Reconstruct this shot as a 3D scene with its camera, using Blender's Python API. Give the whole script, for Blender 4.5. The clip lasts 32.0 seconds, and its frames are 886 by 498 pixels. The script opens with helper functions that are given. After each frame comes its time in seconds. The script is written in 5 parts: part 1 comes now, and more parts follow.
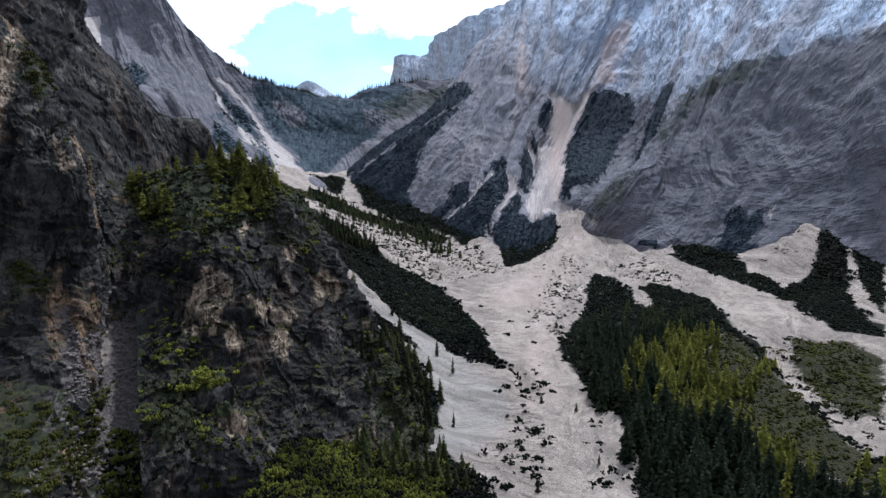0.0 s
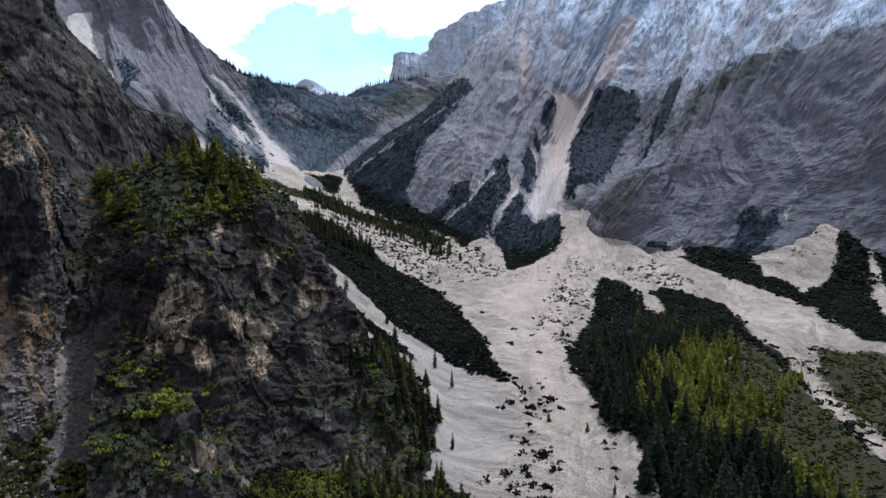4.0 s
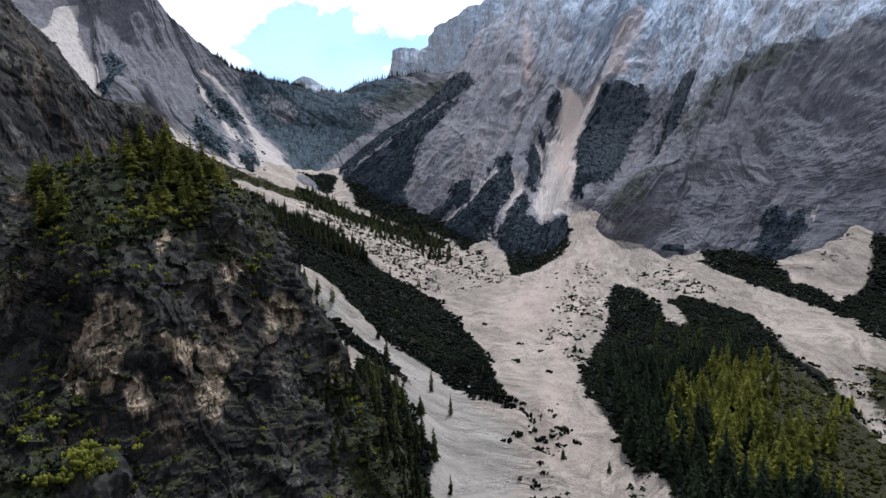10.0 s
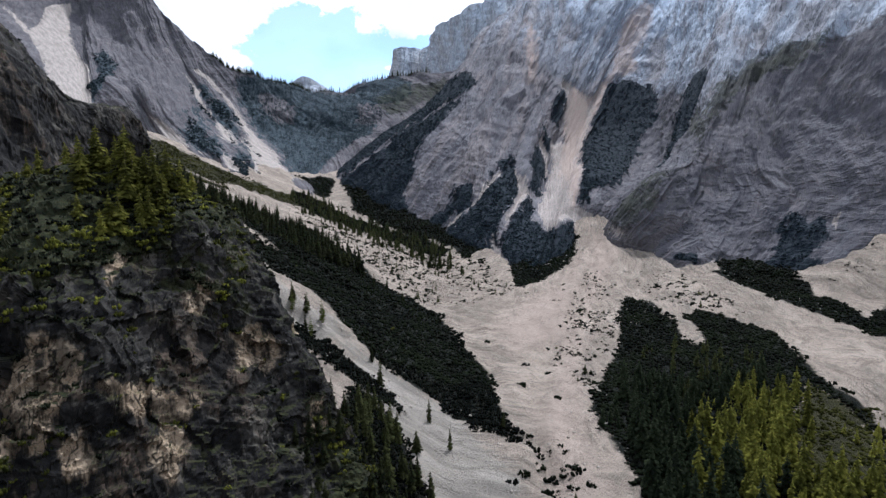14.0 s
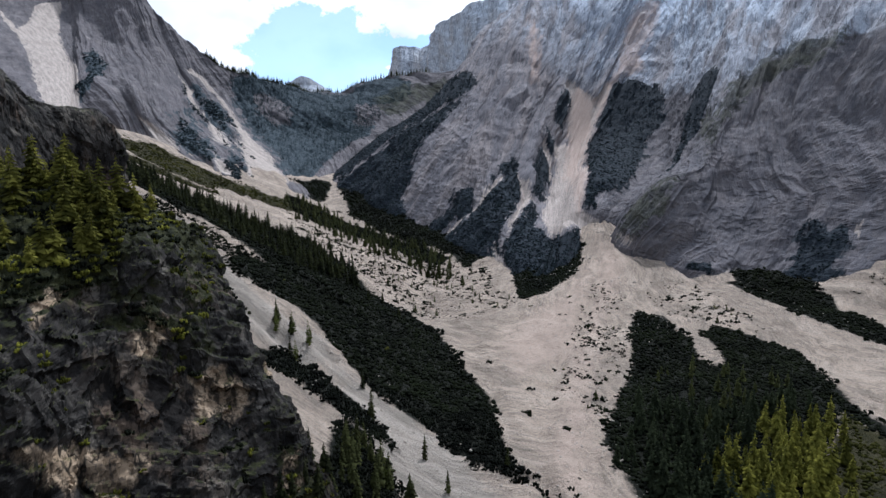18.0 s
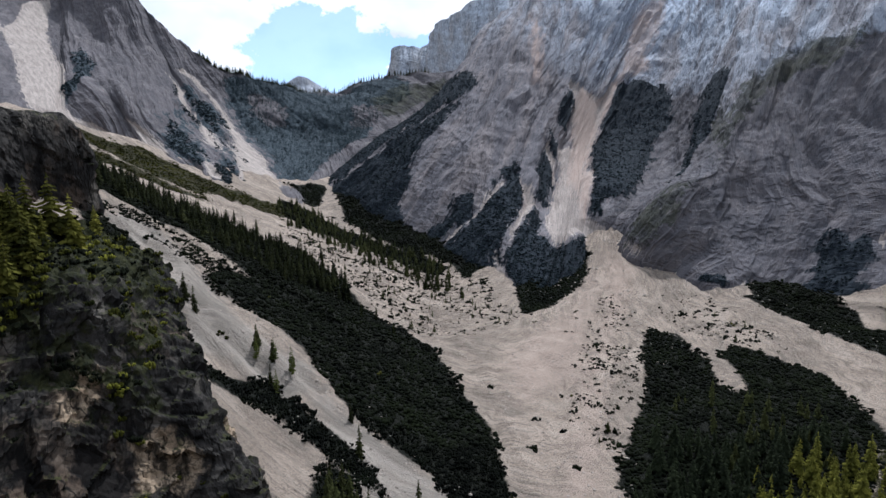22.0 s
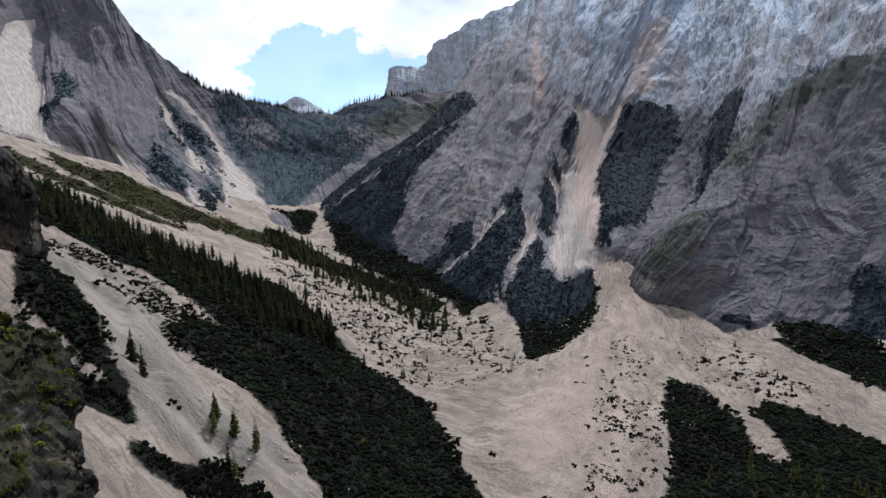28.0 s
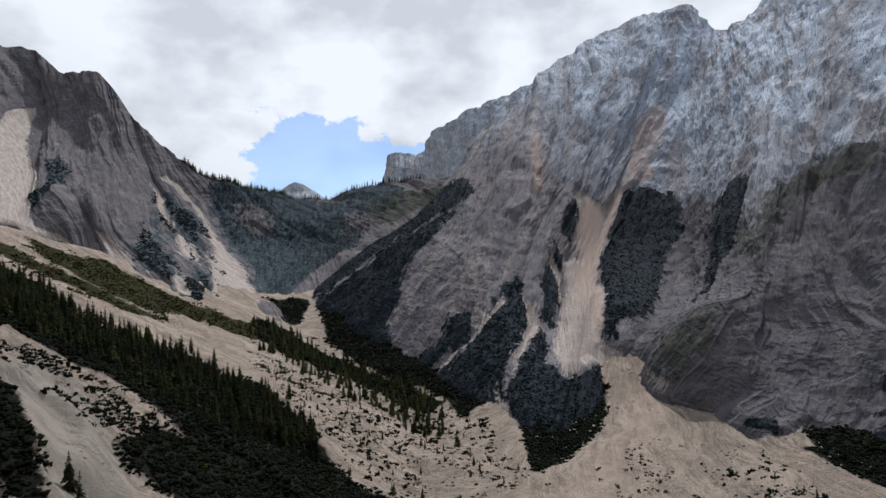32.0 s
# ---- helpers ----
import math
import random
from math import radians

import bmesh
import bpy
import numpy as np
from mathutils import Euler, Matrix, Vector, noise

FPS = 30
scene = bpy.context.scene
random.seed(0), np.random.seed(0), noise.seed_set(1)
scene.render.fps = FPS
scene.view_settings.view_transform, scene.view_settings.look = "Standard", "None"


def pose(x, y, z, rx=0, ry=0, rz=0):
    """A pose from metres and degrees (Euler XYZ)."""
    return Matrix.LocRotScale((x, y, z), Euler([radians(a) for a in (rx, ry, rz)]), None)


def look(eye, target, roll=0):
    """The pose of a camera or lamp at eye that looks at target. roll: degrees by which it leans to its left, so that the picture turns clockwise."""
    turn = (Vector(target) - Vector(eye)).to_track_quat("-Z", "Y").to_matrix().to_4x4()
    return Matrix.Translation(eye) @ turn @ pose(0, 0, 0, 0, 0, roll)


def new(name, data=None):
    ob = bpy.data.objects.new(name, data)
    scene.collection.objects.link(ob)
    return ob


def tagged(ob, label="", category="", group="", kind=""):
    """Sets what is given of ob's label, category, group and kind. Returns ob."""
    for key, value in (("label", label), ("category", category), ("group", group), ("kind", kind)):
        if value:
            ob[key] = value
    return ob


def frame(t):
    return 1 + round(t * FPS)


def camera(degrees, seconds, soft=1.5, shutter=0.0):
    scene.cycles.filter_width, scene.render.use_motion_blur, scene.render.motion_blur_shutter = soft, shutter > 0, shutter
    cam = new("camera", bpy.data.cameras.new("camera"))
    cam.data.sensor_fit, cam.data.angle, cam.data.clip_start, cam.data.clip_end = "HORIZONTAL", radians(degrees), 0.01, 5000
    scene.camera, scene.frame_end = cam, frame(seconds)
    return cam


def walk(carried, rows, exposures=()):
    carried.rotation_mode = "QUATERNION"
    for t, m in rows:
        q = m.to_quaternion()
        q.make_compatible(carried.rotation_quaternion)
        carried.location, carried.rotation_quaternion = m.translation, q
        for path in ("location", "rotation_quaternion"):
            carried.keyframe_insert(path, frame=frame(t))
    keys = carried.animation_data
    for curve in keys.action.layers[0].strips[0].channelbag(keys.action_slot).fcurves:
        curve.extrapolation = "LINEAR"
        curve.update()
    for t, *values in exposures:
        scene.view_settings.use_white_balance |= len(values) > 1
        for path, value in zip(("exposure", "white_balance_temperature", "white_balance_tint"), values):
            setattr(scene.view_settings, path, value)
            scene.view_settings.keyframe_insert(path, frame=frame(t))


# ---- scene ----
import itertools

cam = camera(70.0, 32.0)
METRES, EYE, TILT, LEAN, TURN = 280.0, 182.0, 5.0, 0.0, 0.0
ROWS = [
    (0.0, 0.0, 0.0, 0.0, -0.29, -13.88, 1.19),
    (0.5, 0.0006, 0.0142, -0.0025, -0.29, -13.88, 1.19),
    (1.0, 0.0013, 0.0306, -0.0054, -0.28, -13.88, 1.19),
    (1.5, 0.0019, 0.0449, -0.008, -0.27, -13.88, 1.19),
    (2.0, 0.0026, 0.0612, -0.0109, -0.26, -13.88, 1.2),
    (2.5, 0.0032, 0.0754, -0.0134, -0.25, -13.89, 1.2),
    (3.0, 0.004, 0.0915, -0.0163, -0.24, -13.88, 1.22),
    (3.5, 0.0047, 0.1057, -0.0188, -0.24, -13.88, 1.22),
    (5.5, 0.0083, 0.1652, -0.0297, -0.19, -13.87, 1.28),
    (6.0, 0.0088, 0.1815, -0.0329, -0.19, -13.88, 1.29),
    (6.5, 0.0093, 0.1957, -0.0356, -0.19, -13.87, 1.3),
    (7.0, 0.0101, 0.2118, -0.0383, -0.18, -13.89, 1.3),
    (7.5, 0.0107, 0.226, -0.0414, -0.18, -13.88, 1.32),
    (8.0, 0.0113, 0.2421, -0.0442, -0.18, -13.89, 1.31),
    (8.5, 0.0121, 0.2561, -0.0471, -0.16, -13.89, 1.32),
    (9.0, 0.0128, 0.2723, -0.0494, -0.15, -13.91, 1.32),
    (9.5, 0.0136, 0.2868, -0.05, -0.14, -13.92, 1.33),
    (10.0, 0.0144, 0.3035, -0.0499, -0.13, -13.92, 1.34),
    (10.5, 0.0149, 0.3181, -0.0496, -0.12, -13.91, 1.34),
    (11.0, 0.0157, 0.3346, -0.0492, -0.1, -13.9, 1.35),
    (11.5, 0.0166, 0.349, -0.0487, -0.07, -13.9, 1.35),
    (12.0, 0.0174, 0.3658, -0.0487, -0.06, -13.9, 1.35),
    (12.5, 0.0181, 0.3804, -0.0485, -0.04, -13.9, 1.34),
    (13.0, 0.0191, 0.3971, -0.0483, -0.01, -13.9, 1.35),
    (13.5, 0.0198, 0.4118, -0.048, 0.02, -13.92, 1.36),
    (14.0, 0.0206, 0.4285, -0.0477, 0.05, -13.92, 1.36),
    (14.5, 0.0213, 0.4431, -0.0474, 0.06, -13.92, 1.37),
    (16.5, 0.0249, 0.5059, -0.0457, 0.12, -13.93, 1.37),
    (17.0, 0.0255, 0.5219, -0.0454, 0.11, -13.95, 1.38),
    (17.5, 0.0262, 0.5377, -0.045, 0.13, -13.96, 1.38),
    (18.0, 0.0274, 0.5531, -0.0446, 0.14, -13.95, 1.42),
    (18.5, 0.028, 0.569, -0.044, 0.15, -13.96, 1.41),
    (19.0, 0.0286, 0.5846, -0.0433, 0.15, -13.96, 1.42),
    (19.5, 0.0295, 0.6002, -0.0428, 0.16, -13.95, 1.44),
    (20.0, 0.03, 0.6161, -0.0421, 0.15, -13.95, 1.43),
    (20.5, 0.0309, 0.6319, -0.0415, 0.16, -13.96, 1.44),
    (21.0, 0.0319, 0.6475, -0.0408, 0.15, -13.98, 1.44),
    (21.5, 0.0329, 0.6632, -0.0402, 0.16, -13.97, 1.44),
    (22.0, 0.0336, 0.679, -0.0395, 0.16, -13.97, 1.44),
    (22.5, 0.0345, 0.6947, -0.0388, 0.16, -13.96, 1.44),
    (23.0, 0.0355, 0.7103, -0.0382, 0.15, -13.95, 1.45),
    (23.5, 0.0363, 0.726, -0.0376, 0.14, -13.96, 1.46),
    (24.0, 0.0371, 0.7422, -0.0368, 0.14, -13.29, 1.44),
    (24.5, 0.0383, 0.7578, -0.0361, 0.13, -12.43, 1.44),
    (25.0, 0.039, 0.7734, -0.0355, 0.13, -12.25, 1.44),
    (25.5, 0.0398, 0.7889, -0.0346, 0.13, -12.25, 1.45),
    (27.5, 0.0437, 0.8506, -0.031, 0.12, -12.27, 1.53),
    (28.0, 0.0444, 0.8665, -0.0305, 0.11, -12.28, 1.53),
    (28.5, 0.0453, 0.8812, -0.03, 0.1, -12.26, 1.52),
    (29.0, 0.0461, 0.8978, -0.029, 0.09, -12.28, 1.52),
    (29.5, 0.047, 0.9127, -0.0288, 0.09, -12.27, 1.51),
    (30.0, 0.048, 0.9296, -0.0283, 0.08, -12.27, 1.52),
    (30.5, 0.0486, 0.9444, -0.0276, 0.06, -12.27, 1.51),
    (31.0, 0.0495, 0.962, -0.0248, 0.04, -11.34, 1.51),
    (31.5, 0.0504, 0.9773, -0.0225, 0.02, -8.76, 1.5),
    (32.0, 0.0518, 0.9933, -0.0227, -0.01, -4.78, 1.5),
]
walk(cam, [(t, pose(0, 0, EYE, TILT, LEAN, TURN) @ pose(METRES * x, METRES * y, METRES * z, 90 + pitch, roll, yaw)) for t, x, y, z, yaw, pitch, roll in ROWS],
     [(0.0, 0.34, 4660.0, 13.0), (9.0, 0.31, 4820.0, 12.0), (18.0, 0.14, 4900.0, 12.0), (28.0, 0.04, 5040.0, 12.0), (31.0, 0.0, 5060.0, 12.0), (32.0, -0.32, 5260.0, 12.0)])

# ---- sky and sun ----
SKY_GAIN = 0.15
SUN_AZ, SUN_EL = radians(30), radians(59)
world = bpy.data.worlds.new("sky")
scene.world = world
world.use_nodes = True
wt = world.node_tree
wt.nodes.clear()


def wnode(kind, **props):
    n = wt.nodes.new(kind)
    for key, value in props.items():
        if key == "inputs":
            for slot, v in value.items():
                n.inputs[slot].default_value = v
        elif key == "operation":
            n.operation = value
        elif key == "sky_type":
            n.sky_type = value
    return n


def wmath(op, a, b=None, clamp=False):
    n = wt.nodes.new("ShaderNodeMath")
    n.operation, n.use_clamp = op, clamp
    for slot, v in ((0, a), (1, b)):
        if v is None:
            continue
        if isinstance(v, (int, float)):
            n.inputs[slot].default_value = v
        else:
            wt.links.new(v, n.inputs[slot])
    return n.outputs[0]


sky = wnode("ShaderNodeTexSky", sky_type="NISHITA")
sky.sun_disc = False
sky.sun_elevation, sky.sun_rotation = SUN_EL, SUN_AZ
sky.altitude, sky.air_density, sky.dust_density, sky.ozone_density = 1600, 1.0, 0.6, 1.0
coord = wnode("ShaderNodeTexCoord")
sep = wnode("ShaderNodeSeparateXYZ")
wt.links.new(coord.outputs["Generated"], sep.inputs[0])
ahead = wmath("MAXIMUM", wmath("ABSOLUTE", sep.outputs[1]), 0.08)
su, sv = wmath("DIVIDE", sep.outputs[0], ahead), wmath("DIVIDE", sep.outputs[2], ahead)


def cloud_noise(scale, detail, rough, stretch):
    mp = wt.nodes.new("ShaderNodeMapping")
    mp.inputs["Scale"].default_value = (scale, scale, scale * stretch)
    wt.links.new(coord.outputs["Generated"], mp.inputs["Vector"])
    n = wt.nodes.new("ShaderNodeTexNoise")
    n.inputs["Scale"].default_value, n.inputs["Detail"].default_value = 1.0, detail
    n.inputs["Roughness"].default_value = rough
    wt.links.new(mp.outputs[0], n.inputs["Vector"])
    return n.outputs[0]


big, fine, soft_shade = cloud_noise(6.0, 7, 0.55, 1.5), cloud_noise(19.0, 6, 0.6, 1.3), cloud_noise(7.0, 5, 0.5, 1.6)


def gap(u0, v0, ru, rv, lean=0.0):
    """How deep a direction lies inside a clear gap of the cloud: 1 at its middle, 0 at its rim, below 0 outside."""
    du, dv = wmath("SUBTRACT", su, u0), wmath("SUBTRACT", sv, v0)
    dv = wmath("SUBTRACT", dv, wmath("MULTIPLY", du, lean))
    a, b = wmath("DIVIDE", du, ru), wmath("DIVIDE", dv, rv)
    return wmath("SUBTRACT", 1.0, wmath("SQRT", wmath("ADD", wmath("MULTIPLY", a, a), wmath("MULTIPLY", b, b))))


clear = wmath("MAXIMUM", gap(-0.185, 0.085, 0.15, 0.125, -0.22), gap(-0.07, 0.145, 0.095, 0.022, 0.05))
veil = wmath("SUBTRACT", wmath("MULTIPLY", wmath("SUBTRACT", big, 0.5), 2.2), clear)
veil = wmath("ADD", veil, wmath("MULTIPLY", wmath("SUBTRACT", fine, 0.5), 1.5))
front = wmath("ADD", wmath("MULTIPLY", sep.outputs[1], 1.6), 0.1, True)
veil = wmath("ADD", veil, wmath("MULTIPLY", wmath("SUBTRACT", front, 1.0), 0.55))
cover = wmath("MAXIMUM", wmath("ADD", wmath("MULTIPLY", veil, 7.0), 0.4, True), 0.3)
mix = wt.nodes.new("ShaderNodeMix")
mix.data_type = "RGBA"
shade = wt.nodes.new("ShaderNodeMix")
shade.data_type = "RGBA"
shade.inputs["A"].default_value, shade.inputs["B"].default_value = (1.13, 1.045, 0.895, 1), (0.78, 0.73, 0.64, 1)
wt.links.new(wmath("MULTIPLY", wmath("SUBTRACT", soft_shade, 0.42), 4.6, True), shade.inputs["Factor"])
dim = wt.nodes.new("ShaderNodeMix")
dim.data_type, dim.blend_type = "RGBA", "MULTIPLY"
dim.inputs["Factor"].default_value, dim.inputs["B"].default_value = 1.0, (SKY_GAIN, SKY_GAIN, SKY_GAIN, 1)
wt.links.new(sky.outputs[0], dim.inputs["A"])
wt.links.new(cover, mix.inputs["Factor"])
wt.links.new(dim.outputs["Result"], mix.inputs["A"])
toward = wt.nodes.new("ShaderNodeVectorMath")
toward.operation = "DOT_PRODUCT"
toward.inputs[1].default_value = (math.sin(SUN_AZ) * math.cos(SUN_EL), math.cos(SUN_AZ) * math.cos(SUN_EL), math.sin(SUN_EL))
wt.links.new(coord.outputs["Generated"], toward.inputs[0])
bright = wmath("ADD", wmath("MULTIPLY", wmath("ADD", toward.outputs["Value"], 0.25), 1.3, True), 0.12)
lit = wt.nodes.new("ShaderNodeVectorMath")
lit.operation = "SCALE"
wt.links.new(shade.outputs["Result"], lit.inputs[0])
wt.links.new(bright, lit.inputs["Scale"])
wt.links.new(lit.outputs[0], mix.inputs["B"])
bg = wt.nodes.new("ShaderNodeBackground")
bg.inputs["Strength"].default_value = 1.0
wt.links.new(mix.outputs["Result"], bg.inputs["Color"])
wout = wt.nodes.new("ShaderNodeOutputWorld")
wt.links.new(bg.outputs[0], wout.inputs["Surface"])

sun_data = bpy.data.lights.new("sun", "SUN")
sun_data.energy, sun_data.angle, sun_data.color = 4.2, radians(1.5), (1.0, 0.86, 0.66)
sun = new("sun", sun_data)
sun.matrix_world = look((math.sin(SUN_AZ) * math.cos(SUN_EL) * 100, math.cos(SUN_AZ) * math.cos(SUN_EL) * 100, math.sin(SUN_EL) * 100), (0, 0, 0))
scene.view_settings.exposure = 0.0

# ---- materials ----
class Mat:
    """A node material with short ways to write its nodes."""

    def __init__(self, name):
        self.m = bpy.data.materials.new(name)
        self.m.use_nodes = True
        self.t = self.m.node_tree
        self.t.nodes.clear()
        self.geo = self.t.nodes.new("ShaderNodeNewGeometry")
        self.pos = self.geo.outputs["Position"]

    def put(self, slot, v):
        if isinstance(v, (int, float)):
            slot.default_value = v
        elif isinstance(v, tuple):
            slot.default_value = v if len(v) == len(slot.default_value) else (*v, 1)
        else:
            self.t.links.new(v, slot)

    def math(self, op, a, b=0.0, clamp=False):
        n = self.t.nodes.new("ShaderNodeMath")
        n.operation, n.use_clamp = op, clamp
        self.put(n.inputs[0], a), self.put(n.inputs[1], b)
        return n.outputs[0]

    def noise(self, size, detail=4, rough=0.55, stretch=(1, 1, 1), shift=0.0):
        """Noise with features of about that many metres."""
        mp = self.t.nodes.new("ShaderNodeMapping")
        mp.inputs["Scale"].default_value = tuple(1.0 / (size * s) for s in stretch)
        mp.inputs["Location"].default_value = (shift, shift * 1.7, shift * 0.6)
        self.t.links.new(self.pos, mp.inputs["Vector"])
        n = self.t.nodes.new("ShaderNodeTexNoise")
        n.inputs["Scale"].default_value, n.inputs["Detail"].default_value, n.inputs["Roughness"].default_value = 1.0, detail, rough
        self.t.links.new(mp.outputs[0], n.inputs["Vector"])
        return n.outputs[0]

    def ramp(self, v, lo, hi):
        n = self.t.nodes.new("ShaderNodeMapRange")
        n.clamp = True
        self.put(n.inputs["Value"], v)
        n.inputs["From Min"].default_value, n.inputs["From Max"].default_value = lo, hi
        return n.outputs["Result"]

    def mix(self, f, a, b):
        n = self.t.nodes.new("ShaderNodeMix")
        n.data_type = "RGBA"
        self.put(n.inputs["Factor"], f), self.put(n.inputs["A"], a), self.put(n.inputs["B"], b)
        return n.outputs["Result"]

    def attr(self, name):
        n = self.t.nodes.new("ShaderNodeAttribute")
        n.attribute_name = name
        return n.outputs["Fac"]

    def flow(self, size, long, detail=4, rough=0.6, shift=0.0, where=""):
        """Noise drawn out along the fall line: size metres across, long times that down the slope."""
        c = self.t.nodes.new("ShaderNodeCombineXYZ")
        self.put(c.inputs[0], self.math("DIVIDE", self.attr("across" + where), size))
        self.put(c.inputs[1], self.math("DIVIDE", self.attr("down" + where), size * long))
        c.inputs[2].default_value = shift
        n = self.t.nodes.new("ShaderNodeTexNoise")
        n.inputs["Scale"].default_value, n.inputs["Detail"].default_value, n.inputs["Roughness"].default_value = 1.0, detail, rough
        self.t.links.new(c.outputs[0], n.inputs["Vector"])
        return n.outputs[0]

    def strata(self, size, long, detail=4, rough=0.6, shift=0.0):
        """Noise drawn out along the beds: size metres thick, long times that across the face."""
        sep = self.t.nodes.new("ShaderNodeSeparateXYZ")
        self.t.links.new(self.pos, sep.inputs[0])
        c = self.t.nodes.new("ShaderNodeCombineXYZ")
        tilt = self.math("ADD", sep.outputs[2], self.math("MULTIPLY", self.attr("across"), 0.08))
        tilt = self.math("ADD", tilt, self.math("MULTIPLY", self.noise(45, 3, 0.5, (1, 1, 1), 77.0), 7.0))
        self.put(c.inputs[0], self.math("DIVIDE", self.attr("across"), size * long))
        self.put(c.inputs[1], self.math("DIVIDE", tilt, size))
        c.inputs[2].default_value = shift
        n = self.t.nodes.new("ShaderNodeTexNoise")
        n.inputs["Scale"].default_value, n.inputs["Detail"].default_value, n.inputs["Roughness"].default_value = 1.0, detail, rough
        self.t.links.new(c.outputs[0], n.inputs["Vector"])
        return n.outputs[0]

    def cells(self, size, long):
        """Broken blocks: one random value per angular cell, size metres across and long times that down the face."""
        c = self.t.nodes.new("ShaderNodeCombineXYZ")
        bend = self.math("MULTIPLY", self.noise(size * 1.2, 3, 0.6, (1, 1, 1), 41.0), 1.4)
        self.put(c.inputs[0], self.math("ADD", self.math("DIVIDE", self.attr("across"), size), bend))
        self.put(c.inputs[1], self.math("ADD", self.math("DIVIDE", self.attr("down"), size * long), bend))
        n = self.t.nodes.new("ShaderNodeTexVoronoi")
        n.inputs["Scale"].default_value = 1.0
        self.t.links.new(c.outputs[0], n.inputs["Vector"])
        sep = self.t.nodes.new("ShaderNodeSeparateColor")
        self.t.links.new(n.outputs["Color"], sep.inputs[0])
        return sep.outputs[0]

    def float_mix(self, f, a, b):
        return self.math("ADD", self.math("MULTIPLY", a, self.math("SUBTRACT", 1.0, f)), self.math("MULTIPLY", b, f))

    def crack(self, size, thin, stretch=(1, 1, 1), shift=0.0):
        """1 on thin winding lines, 0 elsewhere."""
        n = self.noise(size, 3, 0.6, stretch, shift)
        return self.math("SUBTRACT", 1.0, self.ramp(self.math("ABSOLUTE", self.math("SUBTRACT", n, 0.5)), thin * 0.3, thin))

    def up(self):
        s = self.t.nodes.new("ShaderNodeSeparateXYZ")
        self.t.links.new(self.geo.outputs["Normal"], s.inputs[0])
        return s.outputs[2]

    def bump(self, h, metres, strength=1.0):
        n = self.t.nodes.new("ShaderNodeBump")
        n.inputs["Distance"].default_value, n.inputs["Strength"].default_value = metres, strength
        self.t.links.new(h, n.inputs["Height"])
        return n.outputs[0]

    def finish(self, color, rough=0.9, normal=None, transmit=0.0, gloss=0.15):
        p = self.t.nodes.new("ShaderNodeBsdfPrincipled")
        self.put(p.inputs["Base Color"], color), self.put(p.inputs["Roughness"], rough)
        p.inputs["Specular IOR Level"].default_value = gloss
        if normal is not None:
            self.t.links.new(normal, p.inputs["Normal"])
        o = self.t.nodes.new("ShaderNodeOutputMaterial")
        if transmit:
            tr = self.t.nodes.new("ShaderNodeBsdfTranslucent")
            self.put(tr.inputs["Color"], color)
            mx = self.t.nodes.new("ShaderNodeMixShader")
            mx.inputs[0].default_value = transmit
            self.t.links.new(p.outputs[0], mx.inputs[1])
            self.t.links.new(tr.outputs[0], mx.inputs[2])
            self.t.links.new(mx.outputs[0], o.inputs["Surface"])
        else:
            self.t.links.new(p.outputs[0], o.inputs["Surface"])
        return self.m


